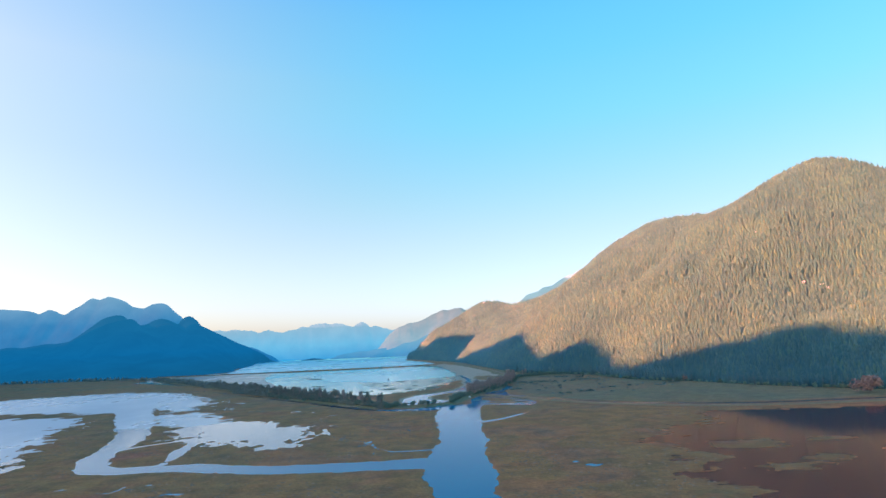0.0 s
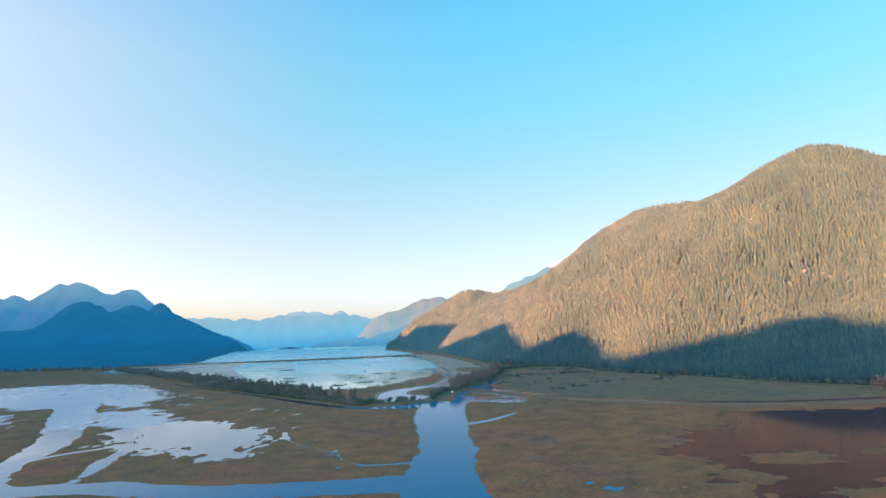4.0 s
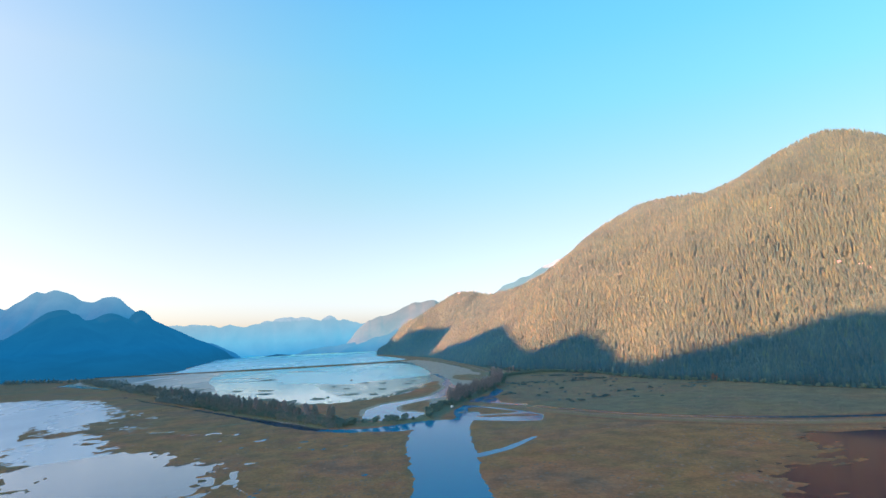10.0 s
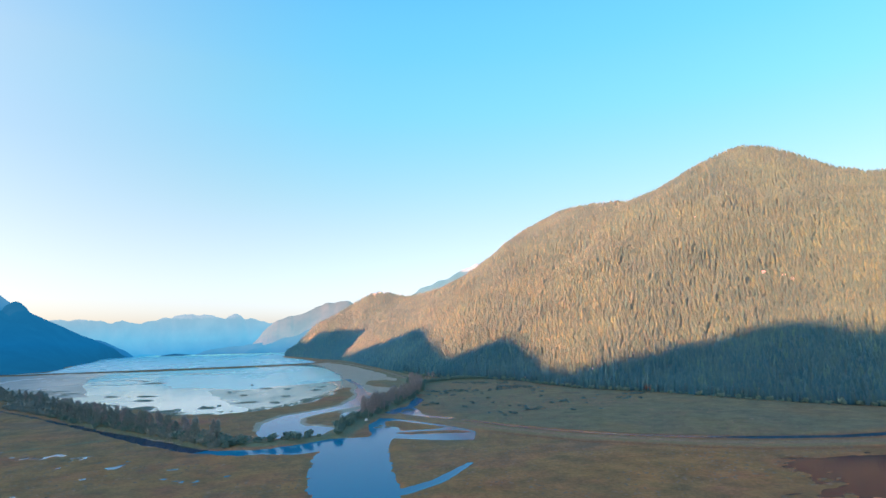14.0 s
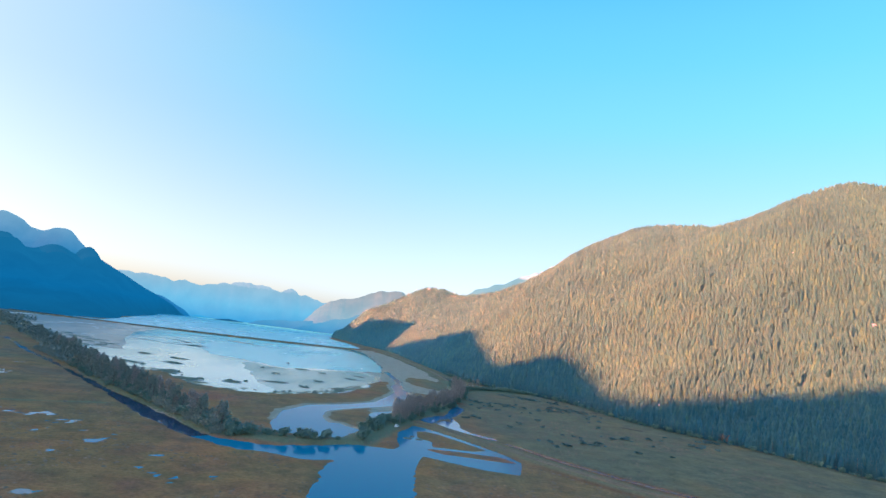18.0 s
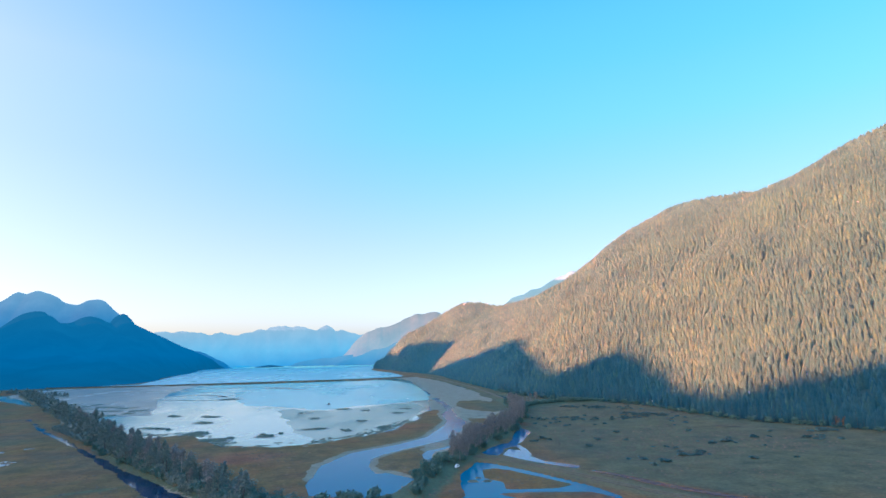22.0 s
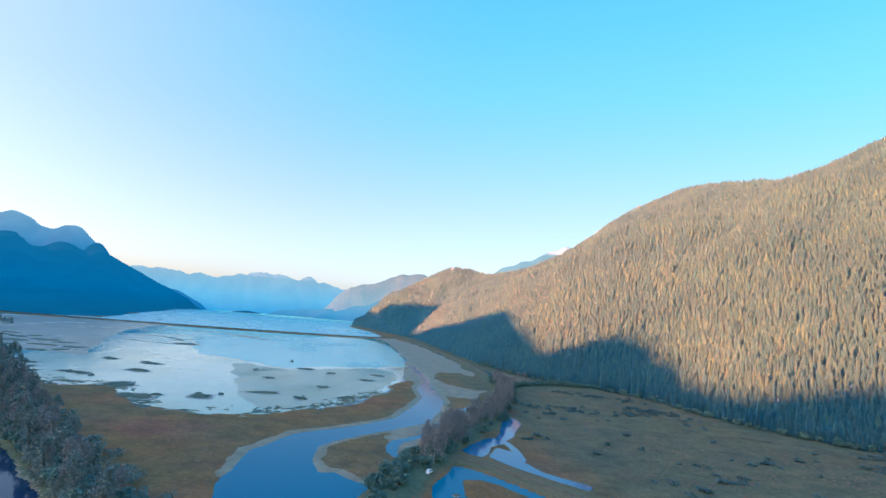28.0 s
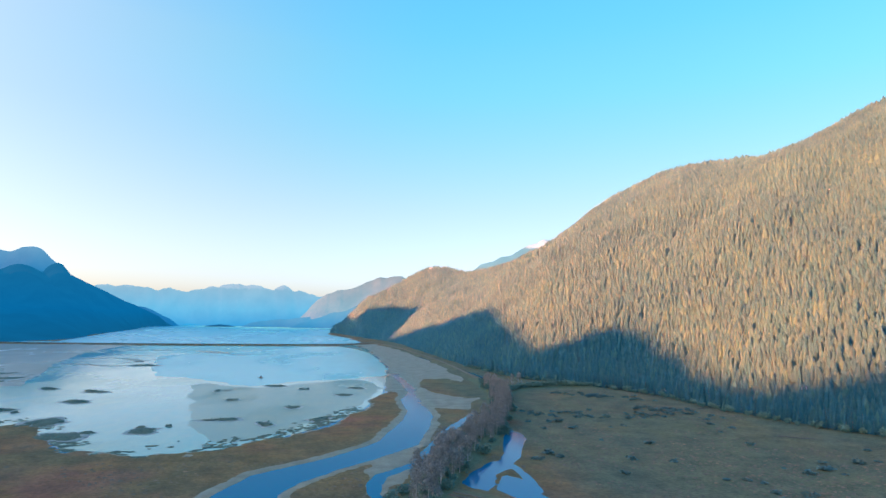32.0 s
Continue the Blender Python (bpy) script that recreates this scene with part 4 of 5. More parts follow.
rng = np.random.default_rng(5)
spots = scatter(HILL, 0.06, rng)
spots = spots[rng.random(len(spots)) < np.interp(spots[:, 1], [1150, 1300, 2200, 2400], [0.95, 0.85, 0.85, 0.8])]
spots = spots[(spots[:, 0] < 0.95 * spots[:, 1] + 130) | (rng.random(len(spots)) < 0.3)]
OUTCROPS = [(775, 1463, 15), (790, 1400, 11), (783, 1432, 8), (812, 1405, 12), (802, 1142, 14), (818, 1112, 17), (830, 1130, 9), (690, 922, 11), (797, 1717, 8), (868, 1394, 8), (420, 3130, 22), (452, 1110, 6), (500, 1078, 6)]
bare = np.min([np.hypot((spots[:, 0] - x) / r, (spots[:, 1] - y) / r) + 0.5 * vnoise(spots[:, 0] / 8, spots[:, 1] / 8, 31) for x, y, r in OUTCROPS], 0)
spots = spots[(spots[:, 2] > -1) & (bare > 0.3) & (fbm(spots[:, 0] / 45, spots[:, 1] / 45, 3, 33) > -0.7)]
near = spots[:, 1] < 1220
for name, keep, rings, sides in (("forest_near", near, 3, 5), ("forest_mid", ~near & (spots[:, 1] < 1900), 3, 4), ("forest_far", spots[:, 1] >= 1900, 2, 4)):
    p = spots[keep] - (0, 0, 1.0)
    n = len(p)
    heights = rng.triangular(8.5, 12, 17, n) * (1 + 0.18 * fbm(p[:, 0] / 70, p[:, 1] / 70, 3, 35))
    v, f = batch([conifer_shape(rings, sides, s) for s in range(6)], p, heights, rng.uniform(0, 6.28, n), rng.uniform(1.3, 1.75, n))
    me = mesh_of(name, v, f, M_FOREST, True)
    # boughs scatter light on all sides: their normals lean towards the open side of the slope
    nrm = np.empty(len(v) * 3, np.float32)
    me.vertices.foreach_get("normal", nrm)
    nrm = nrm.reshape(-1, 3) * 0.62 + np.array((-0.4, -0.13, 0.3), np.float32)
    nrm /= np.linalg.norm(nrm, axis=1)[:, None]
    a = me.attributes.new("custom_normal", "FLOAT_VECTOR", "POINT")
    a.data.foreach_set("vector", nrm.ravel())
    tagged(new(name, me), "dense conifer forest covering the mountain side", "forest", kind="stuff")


# ======== tracks on the dykes ========
def track(name, line, gauge, width, lift, label, mat=M_GRAVEL):
    c = smooth_line(line, 8)
    d = np.gradient(c, axis=0)
    nrm = np.stack([-d[:, 1], d[:, 0]], 1) / np.linalg.norm(d, axis=1)[:, None]
    root = tagged(new(name, None), label, "track", kind="structure")
    for side in (-1, 1):
        wob = 0.25 * vnoise(np.arange(len(c)) / 3.0, np.full(len(c), side * 7.0), 51)[:, None]
        a = c + nrm * (side * gauge / 2 - width / 2 + wob)
        b = c + nrm * (side * gauge / 2 + width / 2 + wob)
        p = np.stack([np.column_stack([a, np.full(len(c), lift)]), np.column_stack([b, np.full(len(c), lift)])], 1)
        q = p.copy()
        q[..., 2] -= 0.3
        p = np.concatenate([q[:, :1], p, q[:, 1:]], 1)
        part("wheel_rut", mesh_of("wheel_rut", p.reshape(-1, 3), grid_faces(len(c), 4), mat), root)
    return root


track("track_east", EAST_ROAD, 4.2, 1.7, 1.45, "two faint gravel wheel ruts along the grassy marsh dyke")
track("track_north", NORTH_ROAD, 3.0, 2.0, 2.55, "gravel track at the foot of the mountain")
track("track_lake", LAKE_DYKE, 3.6, 3.6, 2.95, "dark stony crest of the lake dyke", M_RIPRAP)


# ======== vegetation shapes ========
def tube(points, radii, sides=6):
    """A tapered bent tube through points."""
    p = np.array(points, float)
    v, f = [], []
    for k, (c, r) in enumerate(zip(p, radii)):
        d = p[min(k + 1, len(p) - 1)] - p[max(k - 1, 0)]
        d = d / (np.linalg.norm(d) + 1e-9)
        e = np.cross(d, (0.3, 1, 0.2))
        e /= np.linalg.norm(e)
        g = np.cross(d, e)
        for s in range(sides):
            an = 2 * math.pi * s / sides
            v.append(c + r * (math.cos(an) * e + math.sin(an) * g))
    for k in range(len(p) - 1):
        for s in range(sides):
            a0, a1 = k * sides + s, k * sides + (s + 1) % sides
            f += [(a0, a1, a1 + sides), (a0, a1 + sides, a0 + sides)]
    return np.array(v), np.array(f)


def joined(pieces):
    vs, fs, base = [], [], 0
    for v, f in pieces:
        vs.append(v)
        fs.append(np.asarray(f) + base)
        base += len(v)
    return np.concatenate(vs), np.concatenate(fs)


def clumps(centres, radii, count, size, rng, droop=0.0):
    """Small bent leaf or twig sprays, strewn through a few rounded masses."""
    vs, fs = [], []
    k = rng.integers(0, len(centres), count)
    d = rng.normal(size=(count, 3))
    d /= np.linalg.norm(d, axis=1)[:, None]
    c = np.array(centres)[k] + d * np.array(radii)[k] * (rng.random((count, 1)) ** 0.4)
    for n in range(count):
        a = rng.normal(size=3)
        a[2] = abs(a[2]) * 0.8 - droop
        a /= np.linalg.norm(a)
        b = np.cross(a, rng.normal(size=3))
        b /= np.linalg.norm(b)
        s = size * rng.uniform(0.6, 1.4)
        m = c[n]
        base = len(vs)
        vs += [m - a * s - b * s * 0.3, m + b * s * 0.55, m + a * s, m - b * s * 0.5 + a * s * 0.2]
        fs += [(base, base + 1, base + 2), (base, base + 2, base + 3)]
    return np.array(vs), np.array(fs)


def broadleaf(seed, height, bare):
    """A tall, thin-crowned cottonwood: trunk with limbs, and a crown of twig sprays."""
    rng = np.random.default_rng(seed)
    h = height
    lean = rng.normal(0, 0.03, 2)
    stem = [(lean[0] * h * t, lean[1] * h * t, h * 0.8 * t) for t in (0, 0.25, 0.5, 0.75, 1)]
    wood = [tube(stem, [0.34, 0.28, 0.2, 0.12, 0.05])]
    centres, radii = [], []
    for n in range(12):
        t = rng.uniform(0.12, 0.95)
        an = rng.uniform(0, 6.28)
        reach = h * rng.uniform(0.1, 0.2) * (1.25 - t)
        b = np.array([lean[0] * h * t, lean[1] * h * t, h * 0.8 * t])
        e = b + (math.cos(an) * reach, math.sin(an) * reach, h * rng.uniform(0.08, 0.2))
        wood.append(tube([b, (b + e) / 2 + (0, 0, -0.3), e], [0.1, 0.07, 0.03], 4))
        centres.append(e)
        radii.append(np.array((1, 1, 1.5)) * h * rng.uniform(0.09, 0.14))
    centres.append(np.array([lean[0] * h, lean[1] * h, h * 0.86]))
    radii.append(np.array((0.08, 0.08, 0.13)) * h)
    crown = clumps(centres, radii, 820 if bare else 760, 0.52, rng)
    return joined(wood), crown


def shrub(seed, size, sprays=200, flat=1.0):
    rng = np.random.default_rng(seed)
    stems = [tube([(0, 0, -0.2), (math.cos(a) * 0.3 * size, math.sin(a) * 0.3 * size, 0.6 * size)], [0.07, 0.03], 4) for a in rng.uniform(0, 6.28, 5)]
    centres = [np.array((rng.uniform(-0.45, 0.45) * size, rng.uniform(-0.45, 0.45) * size, rng.uniform(0.3, 0.75) * size)) for _ in range(6)]
    crown = clumps(centres, [np.array((0.42, 0.42, 0.36)) * size * rng.uniform(0.7, 1.2) for _ in centres], sprays, 2.4 / sprays**0.5 * size, rng)
    crown[0][:, 2] *= flat
    return joined(stems), crown


def fir(seed, h=20.0):
    """A conifer of drooping boughs in tiers."""
    rng = np.random.default_rng(seed)
    vs, fs = [], []
    tiers = 13
    for k in range(tiers):
        t = k / tiers
        z, r = h * (0.08 + 0.88 * t), h * 0.17 * (1 - t) ** 0.85 + 0.25
        for s in range(9):
            an = 6.283 * (s + rng.uniform(0, 1)) / 9
            q, w = r * rng.uniform(0.75, 1.15), 0.3
            base = len(vs)
            up, tip = np.array((0, 0, z + h * 0.05)), np.array((math.cos(an) * q, math.sin(an) * q, z - 0.12 * q))
            l = np.array((math.cos(an - w) * q * 0.6, math.sin(an - w) * q * 0.6, z - 0.02 * q))
            m = np.array((math.cos(an + w) * q * 0.6, math.sin(an + w) * q * 0.6, z - 0.02 * q))
            vs += [up, l, tip, m]
            fs += [(base, base + 1, base + 2), (base, base + 2, base + 3)]
    base = len(vs)
    vs += [np.array((0.2, 0, h * 0.9)), np.array((-0.1, 0.17, h * 0.9)), np.array((-0.1, -0.17, h * 0.9)), np.array((0, 0, h))]
    fs += [(base, base + 1, base + 3), (base + 1, base + 2, base + 3), (base + 2, base, base + 3)]
    return tube([(0, 0, -1), (0, 0, h * 0.5), (0, 0, h * 0.95)], [0.3, 0.18, 0.04]), (np.array(vs), np.array(fs))


def plant(name, stem, crown, stem_mat, crown_mat, stem_name, label, category, group):
    root = tagged(new(name, None), label, category, group)
    part(stem_name, mesh_of(stem_name, *stem, stem_mat), root)
    part("crown", mesh_of("crown", *crown, crown_mat), root)
    return root


def height_at(x, y):
    z, _, _ = ground_height(np.array([float(x)]), np.array([float(y)]))
    return float(z[0])


def strew(models, places, sizes, rng, sink=0.15):
    """Stand copies of the models on the ground at the places; the models themselves take the first ones."""
    dry = line_distance(places[:, 0], places[:, 1], smooth_line(DYKE_DITCH, 10)) > 3.5
    places, sizes = places[dry], sizes[dry]
    clear = (np.abs(places[:, 0] - 88) > 9) | (places[:, 1] < 850) | (places[:, 1] > 893)
    places, sizes = places[clear], sizes[clear]
    z = ground_height(places[:, 0], places[:, 1])[0]
    for n, ((x, y), size) in enumerate(zip(places, sizes)):
        m = pose(x, y, max(z[n], -0.2) - sink, 0, 0, rng.uniform(0, 360)) @ Matrix.Scale(size, 4)
        if n < len(models):
            models[n].matrix_world = m
        else:
            ob = copy_thing(models[n % len(models)], Matrix.Identity(4))
            ob.matrix_world = m


def along(line, a, b, spacing, spread, rng):
    """Places beside a line, between two fractions of its length."""
    c = smooth_line(line, 2)
    s = np.concatenate([[0], np.cumsum(np.linalg.norm(np.diff(c, axis=0), axis=1))])
    at = np.arange(a * s[-1], b * s[-1], spacing)
    at = np.clip(at + rng.uniform(-0.45, 0.45, len(at)) * spacing, 1, s[-1] - 1)
    p = np.stack([np.interp(at, s, c[:, 0]), np.interp(at, s, c[:, 1])], 1)
    q = np.stack([np.interp(at + 2, s, c[:, 0]) - np.interp(at - 2, s, c[:, 0]), np.interp(at + 2, s, c[:, 1]) - np.interp(at - 2, s, c[:, 1])], 1)
    q /= np.linalg.norm(q, axis=1)[:, None]
    return p + np.stack([-q[:, 1], q[:, 0]], 1) * rng.uniform(-spread, spread, (len(p), 1))


def beside_ditch(spacing, near, far, a=0.0, b=0.62):
    """Places on the dyke's side of the ditch, near to far metres from its middle."""
    c = smooth_line(DYKE_DITCH[3:], 20)[:, :2]
    s = np.concatenate([[0], np.cumsum(np.linalg.norm(np.diff(c, axis=0), axis=1))])
    at = np.arange(a * s[-1], b * s[-1], spacing)
    at = at + rng.uniform(-0.5, 0.5, len(at)) * spacing
    p = np.stack([np.interp(at, s, c[:, 0]), np.interp(at, s, c[:, 1])], 1)
    q = np.stack([np.interp(at + 3, s, c[:, 0]) - np.interp(at - 3, s, c[:, 0]), np.interp(at + 3, s, c[:, 1]) - np.interp(at - 3, s, c[:, 1])], 1)
    q /= np.linalg.norm(q, axis=1)[:, None] + 1e-9
    return p + np.stack([q[:, 1], -q[:, 0]], 1) * rng.uniform(near, far, (len(p), 1))


rng = np.random.default_rng(11)
WEST_ROW = TREE_DYKE[:6]
EAST_ROW = TREE_DYKE[8:]
M_BIRCH = plain("pale_bark", (0.4, 0.37, 0.34), 0.8, 0.2, 1.2)
trees = [plant("cottonwood", *broadleaf(s, 22, True), M_BIRCH, M_TWIG, "trunk", "tall grey-brown cottonwood with a pale trunk on the dyke", "tree", "cottonwoods on the dyke") for s in range(5)]
leafy = [plant("dyke_tree", *broadleaf(s + 10, 17, False), M_BARK, M_LEAF, "trunk", "grey-green thin-crowned tree in the dyke hedge", "tree", "trees in the dyke hedge") for s in range(4)]
p = np.concatenate([along(WEST_ROW, 0.47, 0.99, 6.5, 9, rng), along([(x + 13, y + 10) for x, y in WEST_ROW], 0.6, 0.98, 20, 9, rng), beside_ditch(16, 9, 20)])
strew(leafy, p, rng.uniform(0.55, 1.1, len(p)), rng)
p = np.concatenate([along(EAST_ROW, 0.1, 0.62, 4.0, 9, rng), along([(x + 6, y + 5) for x, y in WEST_ROW], 0.6, 0.985, 9, 13, rng), along(EAST_ROW, 0.62, 0.86, 8, 8, rng), np.array([(251, 1336), (258, 1344), (262, 1330)])])
sizes = rng.uniform(0.5, 0.88, len(p))
strew(trees, p, sizes, rng)
shrubs = [plant("willow_shrub", *shrub(20 + s, 6, 420), M_BARK, M_SHRUB, "stems", "dark green willow shrub on the dyke bank", "shrub", "shrubs on the dyke") for s in range(5)]
p = np.concatenate([along(WEST_ROW, 0.74, 1.0, 2.4, 13, rng), along([(x + 10, y + 7) for x, y in WEST_ROW], 0.72, 0.99, 5, 8, rng), along(TREE_DYKE[5:10], 0.02, 0.98, 6.5, 5, rng), along(EAST_ROW, 0.0, 0.95, 5.5, 11, rng)])
strew(shrubs, p, rng.uniform(0.45, 1.25, len(p)), rng)
M_LOW = forest_material("heath_leaves", (0.085, 0.165, 0.16), (0.105, 0.18, 0.17), (0.135, 0.195, 0.17))
low = [plant("meadow_shrub", *shrub(40 + s, 3, 160, 0.48), M_BARK, M_LOW, "stems", "low grey-green shrub in the wet meadow", "shrub", "low shrubs in the meadow") for s in range(3)]
p = np.concatenate([rng.normal(c, 9, (n, 2)) for c, n in (((292, 1266), 12), ((321, 1248), 26), ((359, 1224), 10), ((265, 1140), 14), ((311, 1126), 16), ((340, 1160), 22), ((351, 1148), 20), ((226, 1140), 10),
                                                          ((176, 987), 4), ((219, 1098), 5), ((368, 1110), 5), ((275, 892), 5), ((254, 890), 3), ((227, 883), 5), ((265, 927), 3), ((440, 985), 14), ((410, 940), 8), ((330, 950), 4))])
p = np.concatenate([p, rng.uniform((200, 860), (400, 1200), (26, 2))])
strew(low, p, rng.uniform(0.7, 1.9, len(p)), rng, 0.3)

# conifers and broad shrubs along the foot of the mountain
firs = [plant("fir_tree", *fir(60 + s), M_BARK, M_FOREST, "trunk", "dark green conifer at the forest edge", "tree", "conifers at the forest edge") for s in range(4)]
foot = [(x + 3, y) for x, y in HILL_FOOT[6:15]]
p = along(foot, 0.0, 1.0, 6.5, 6, rng)
strew(firs, p, rng.uniform(0.5, 1.15, len(p)), rng, 0.5)
edge = [plant("edge_shrub", *shrub(80 + s, 5), M_BARK, M_SHRUB, "stems", "rounded dark shrub at the forest edge", "shrub", "shrubs at the forest edge") for s in range(3)]
p = np.concatenate([along([(x - 6, y) for x, y in foot], 0.0, 1.0, 9, 4, rng), along(BACK_DYKE, 0.0, 0.98, 1.5, 3, rng)])
strew(edge, p, rng.uniform(0.5, 1.3, len(p)), rng)

# low thicket on the bank between the ditch and the hedge, and thinning out towards the bay
v, f = [], []
p = np.concatenate([beside_ditch(0.9, 9.5, 21, 0.0, 0.75), beside_ditch(2.6, 20, 46, 0.0, 0.55)])
z = ground_height(p[:, 0], p[:, 1])[0]
for n in range(len(p)):
    cv, cf = clumps([np.array((0, 0, 1.6)), np.array((1.6, 0.6, 2.4)), np.array((-1.2, 1.3, 1.8))], [np.array((2.2, 2.2, 1.6)), np.array((1.5, 1.5, 1.6)), np.array((1.6, 1.6, 1.3))], 110, 0.5, rng)
    v.append(cv * rng.triangular(0.5, 0.9, 1.9) + (p[n, 0], p[n, 1], max(z[n], 0)))
    f.append(cf + n * len(cv))
tagged(new("bank_thicket", mesh_of("bank_thicket", np.concatenate(v), np.concatenate(f), M_LEAF)), "low dusky thicket on the ditch bank below the hedge", "shrubs", kind="stuff")

# shrub belt farther along the dyke, and trees below the lake mountain
v, f = [], []
p = np.concatenate([along(WEST_ROW, 0.0, 0.5, 3.0, 14, rng), along(WEST_ROW, 0.5, 0.75, 2.0, 13, rng), along(WEST_ROW, 0.3, 0.5, 6.0, 10, rng)])
z = ground_height(p[:, 0], p[:, 1])[0]
for n in range(len(p)):
    cv, cf = clumps([np.array((0, 0, 3.2)), np.array((1.5, 1, 4.5))], [np.array((3, 3, 3)), np.array((2, 2, 3))], 40, 1.1, rng)
    v.append(cv * rng.uniform(0.7, 1.9) + (p[n, 0], p[n, 1], max(z[n], 0)))
    f.append(cf + n * len(cv))
p = np.concatenate([along([(-1500, 2290), (-1250, 2300), (-1050, 2190), (-850, 2060), (-740, 1950), (-640, 1840)], 0, 1, 5, 22, rng), along([(-1500, 2240), (-1250, 2250), (-1040, 2140)], 0, 1, 7, 30, rng)])
base = len(v)
for n in range(len(p)):
    cv, cf = clumps([np.array((0, 0, 3.2)), np.array((1, 1, 6))], [np.array((3, 3, 3)), np.array((1.6, 1.6, 3.5))], 40, 1.2, rng)
    v.append(cv * rng.uniform(0.7, 1.5) + (p[n, 0], p[n, 1], 0))
    f.append(cf + (base + n) * len(cv))
tagged(new("shrub_belt", mesh_of("shrub_belt", np.concatenate(v), np.concatenate(f), M_LEAF)), "dense belt of dark shrubs along the far dyke", "shrubs", kind="stuff")

# two autumn shrubs
for seed, x, y, s, cols in ((90, 474, 1002, 9, ((0.24, 0.1, 0.06), (0.32, 0.14, 0.085), (0.36, 0.17, 0.1))), (91, 546, 690, 20, ((0.2, 0.14, 0.12), (0.26, 0.18, 0.16), (0.33, 0.23, 0.2)))):
    m = forest_material("autumn_leaves", *cols)
    ob = plant("autumn_shrub", *shrub(seed, s, 700), M_BARK, m, "stems", "large reddish-pink autumn shrub at the forest edge", "shrub", "autumn shrubs")
    ob.matrix_world = pose(x, y, 0.2)

# ======== islets in the bay ========
ISLETS = [(-157, 1135, 26, 36), (-125, 1080, 28, 30), (-176, 1238, 20, 18), (-243, 1338, 14, 15), (-188, 1312, 23, 14), (-78, 1095, 21, 26), (-32, 1137, 29, 14), (2, 1115, 12, 20), (41, 1132, 25, 14), (15, 1197, 15, 15),
          (-45, 1245, 15, 10), (-17, 1360, 24, 14), (17, 1327, 14, 12), (60, 1277, 20, 11), (73, 1335, 20, 12), (-242, 1640, 40, 40), (-338, 1450, 31, 22), (-214, 1195, 14, 16), (-111, 1090, 9, 7), (-200, 1182, 6, 8)]
ISLETS_B = [(-508, 1593, 40, 22), (-469, 1567, 46, 22), (-419, 1540, 52, 20), (-377, 1509, 36, 16), (-413, 1439, 30, 16), (-351, 1385, 30, 14), (-303, 1256, 14, 30), (-258, 1184, 10, 34), (-385, 1460, 50, 14), (-270, 1195, 30, 10), (-300, 1260, 34, 14), (-72, 1316, 7, 12), (-146, 1134, 5, 6), (-65, 1112, 5, 5), (-517, 1639, 40, 16), (-464, 1601, 30, 14), (-445, 1504, 44, 34), (-332, 1407, 16, 22), (-276, 1213, 12, 46), (-245, 1158, 10, 26), (-228, 1201, 24, 14), (-250, 1345, 14, 12), (-182, 1246, 20, 18), (-83, 1108, 7, 6), (-198, 1323, 14, 8)]


def mound(rx, ry, top, seed, lift=0.0):
    """A low ragged mound: rings of points that fall to the water."""
    n, rings = 28, 5
    an = np.linspace(0, 2 * np.pi, n, endpoint=False)
    wob = 1 + 0.35 * vnoise(np.cos(an) * 2 + seed, np.sin(an) * 2, seed) + 0.15 * vnoise(np.cos(an) * 6, np.sin(an) * 6 + seed, seed)
    pts = [np.array([[0, 0, top + lift]])]
    for k in range(1, rings + 1):
        r = k / rings
        z = np.where(r < 0.95, top * (1 - r**4) + 0.12 * vnoise(np.cos(an) * 9 * r, np.sin(an) * 9 * r + seed, 3), -0.4) + lift
        pts.append(np.column_stack([np.cos(an) * rx * r * wob, np.sin(an) * ry * r * wob, z]))
    tri = [(0, 1 + s, 1 + (s + 1) % n) for s in range(n)]
    for k in range(rings - 1):
        for s in range(n):
            a0, a1 = 1 + k * n + s, 1 + k * n + (s + 1) % n
            tri += [(a0, a0 + n, a1 + n), (a0, a1 + n, a1)]
    return np.concatenate(pts), np.array(tri)


M_MUD = plain("wet_mud", (0.3, 0.275, 0.21), 0.55, 0.3, 0.12)
M_SEDGE = plain("sedge_tuft", (0.1, 0.12, 0.07), 0.95, 0.4, 0.5)
for n, (x, y, w, d) in enumerate(ISLETS + ISLETS_B):
    root = tagged(new("marsh_islet", None), "small sedge-topped mud islet in the shallow bay", "islet", "islets in the bay")
    root.matrix_world = pose(x, y, 0.05, 0, 0, rng.uniform(-25, 25))
    part("mud_rim", mesh_of("mud_rim", *mound(w * 0.72, d * 0.74, 0.12, 100 + n), M_MUD, True), root)
    part("sedge_top", mesh_of("sedge_top", *mound(w * 0.48, d * 0.48, 0.9, 100 + n), M_SEDGE, True), root)
    tufts = clumps([np.array((rng.uniform(-0.3, 0.3) * w, rng.uniform(-0.3, 0.3) * d, 0.9)) for _ in range(6)], [np.array((w * 0.2, d * 0.2, 0.4))] * 6, 90, 0.5, rng)
    tagged(part("sedge_tuft", mesh_of("sedge_tuft", *tufts, M_SHRUB), root), kind="stuff")

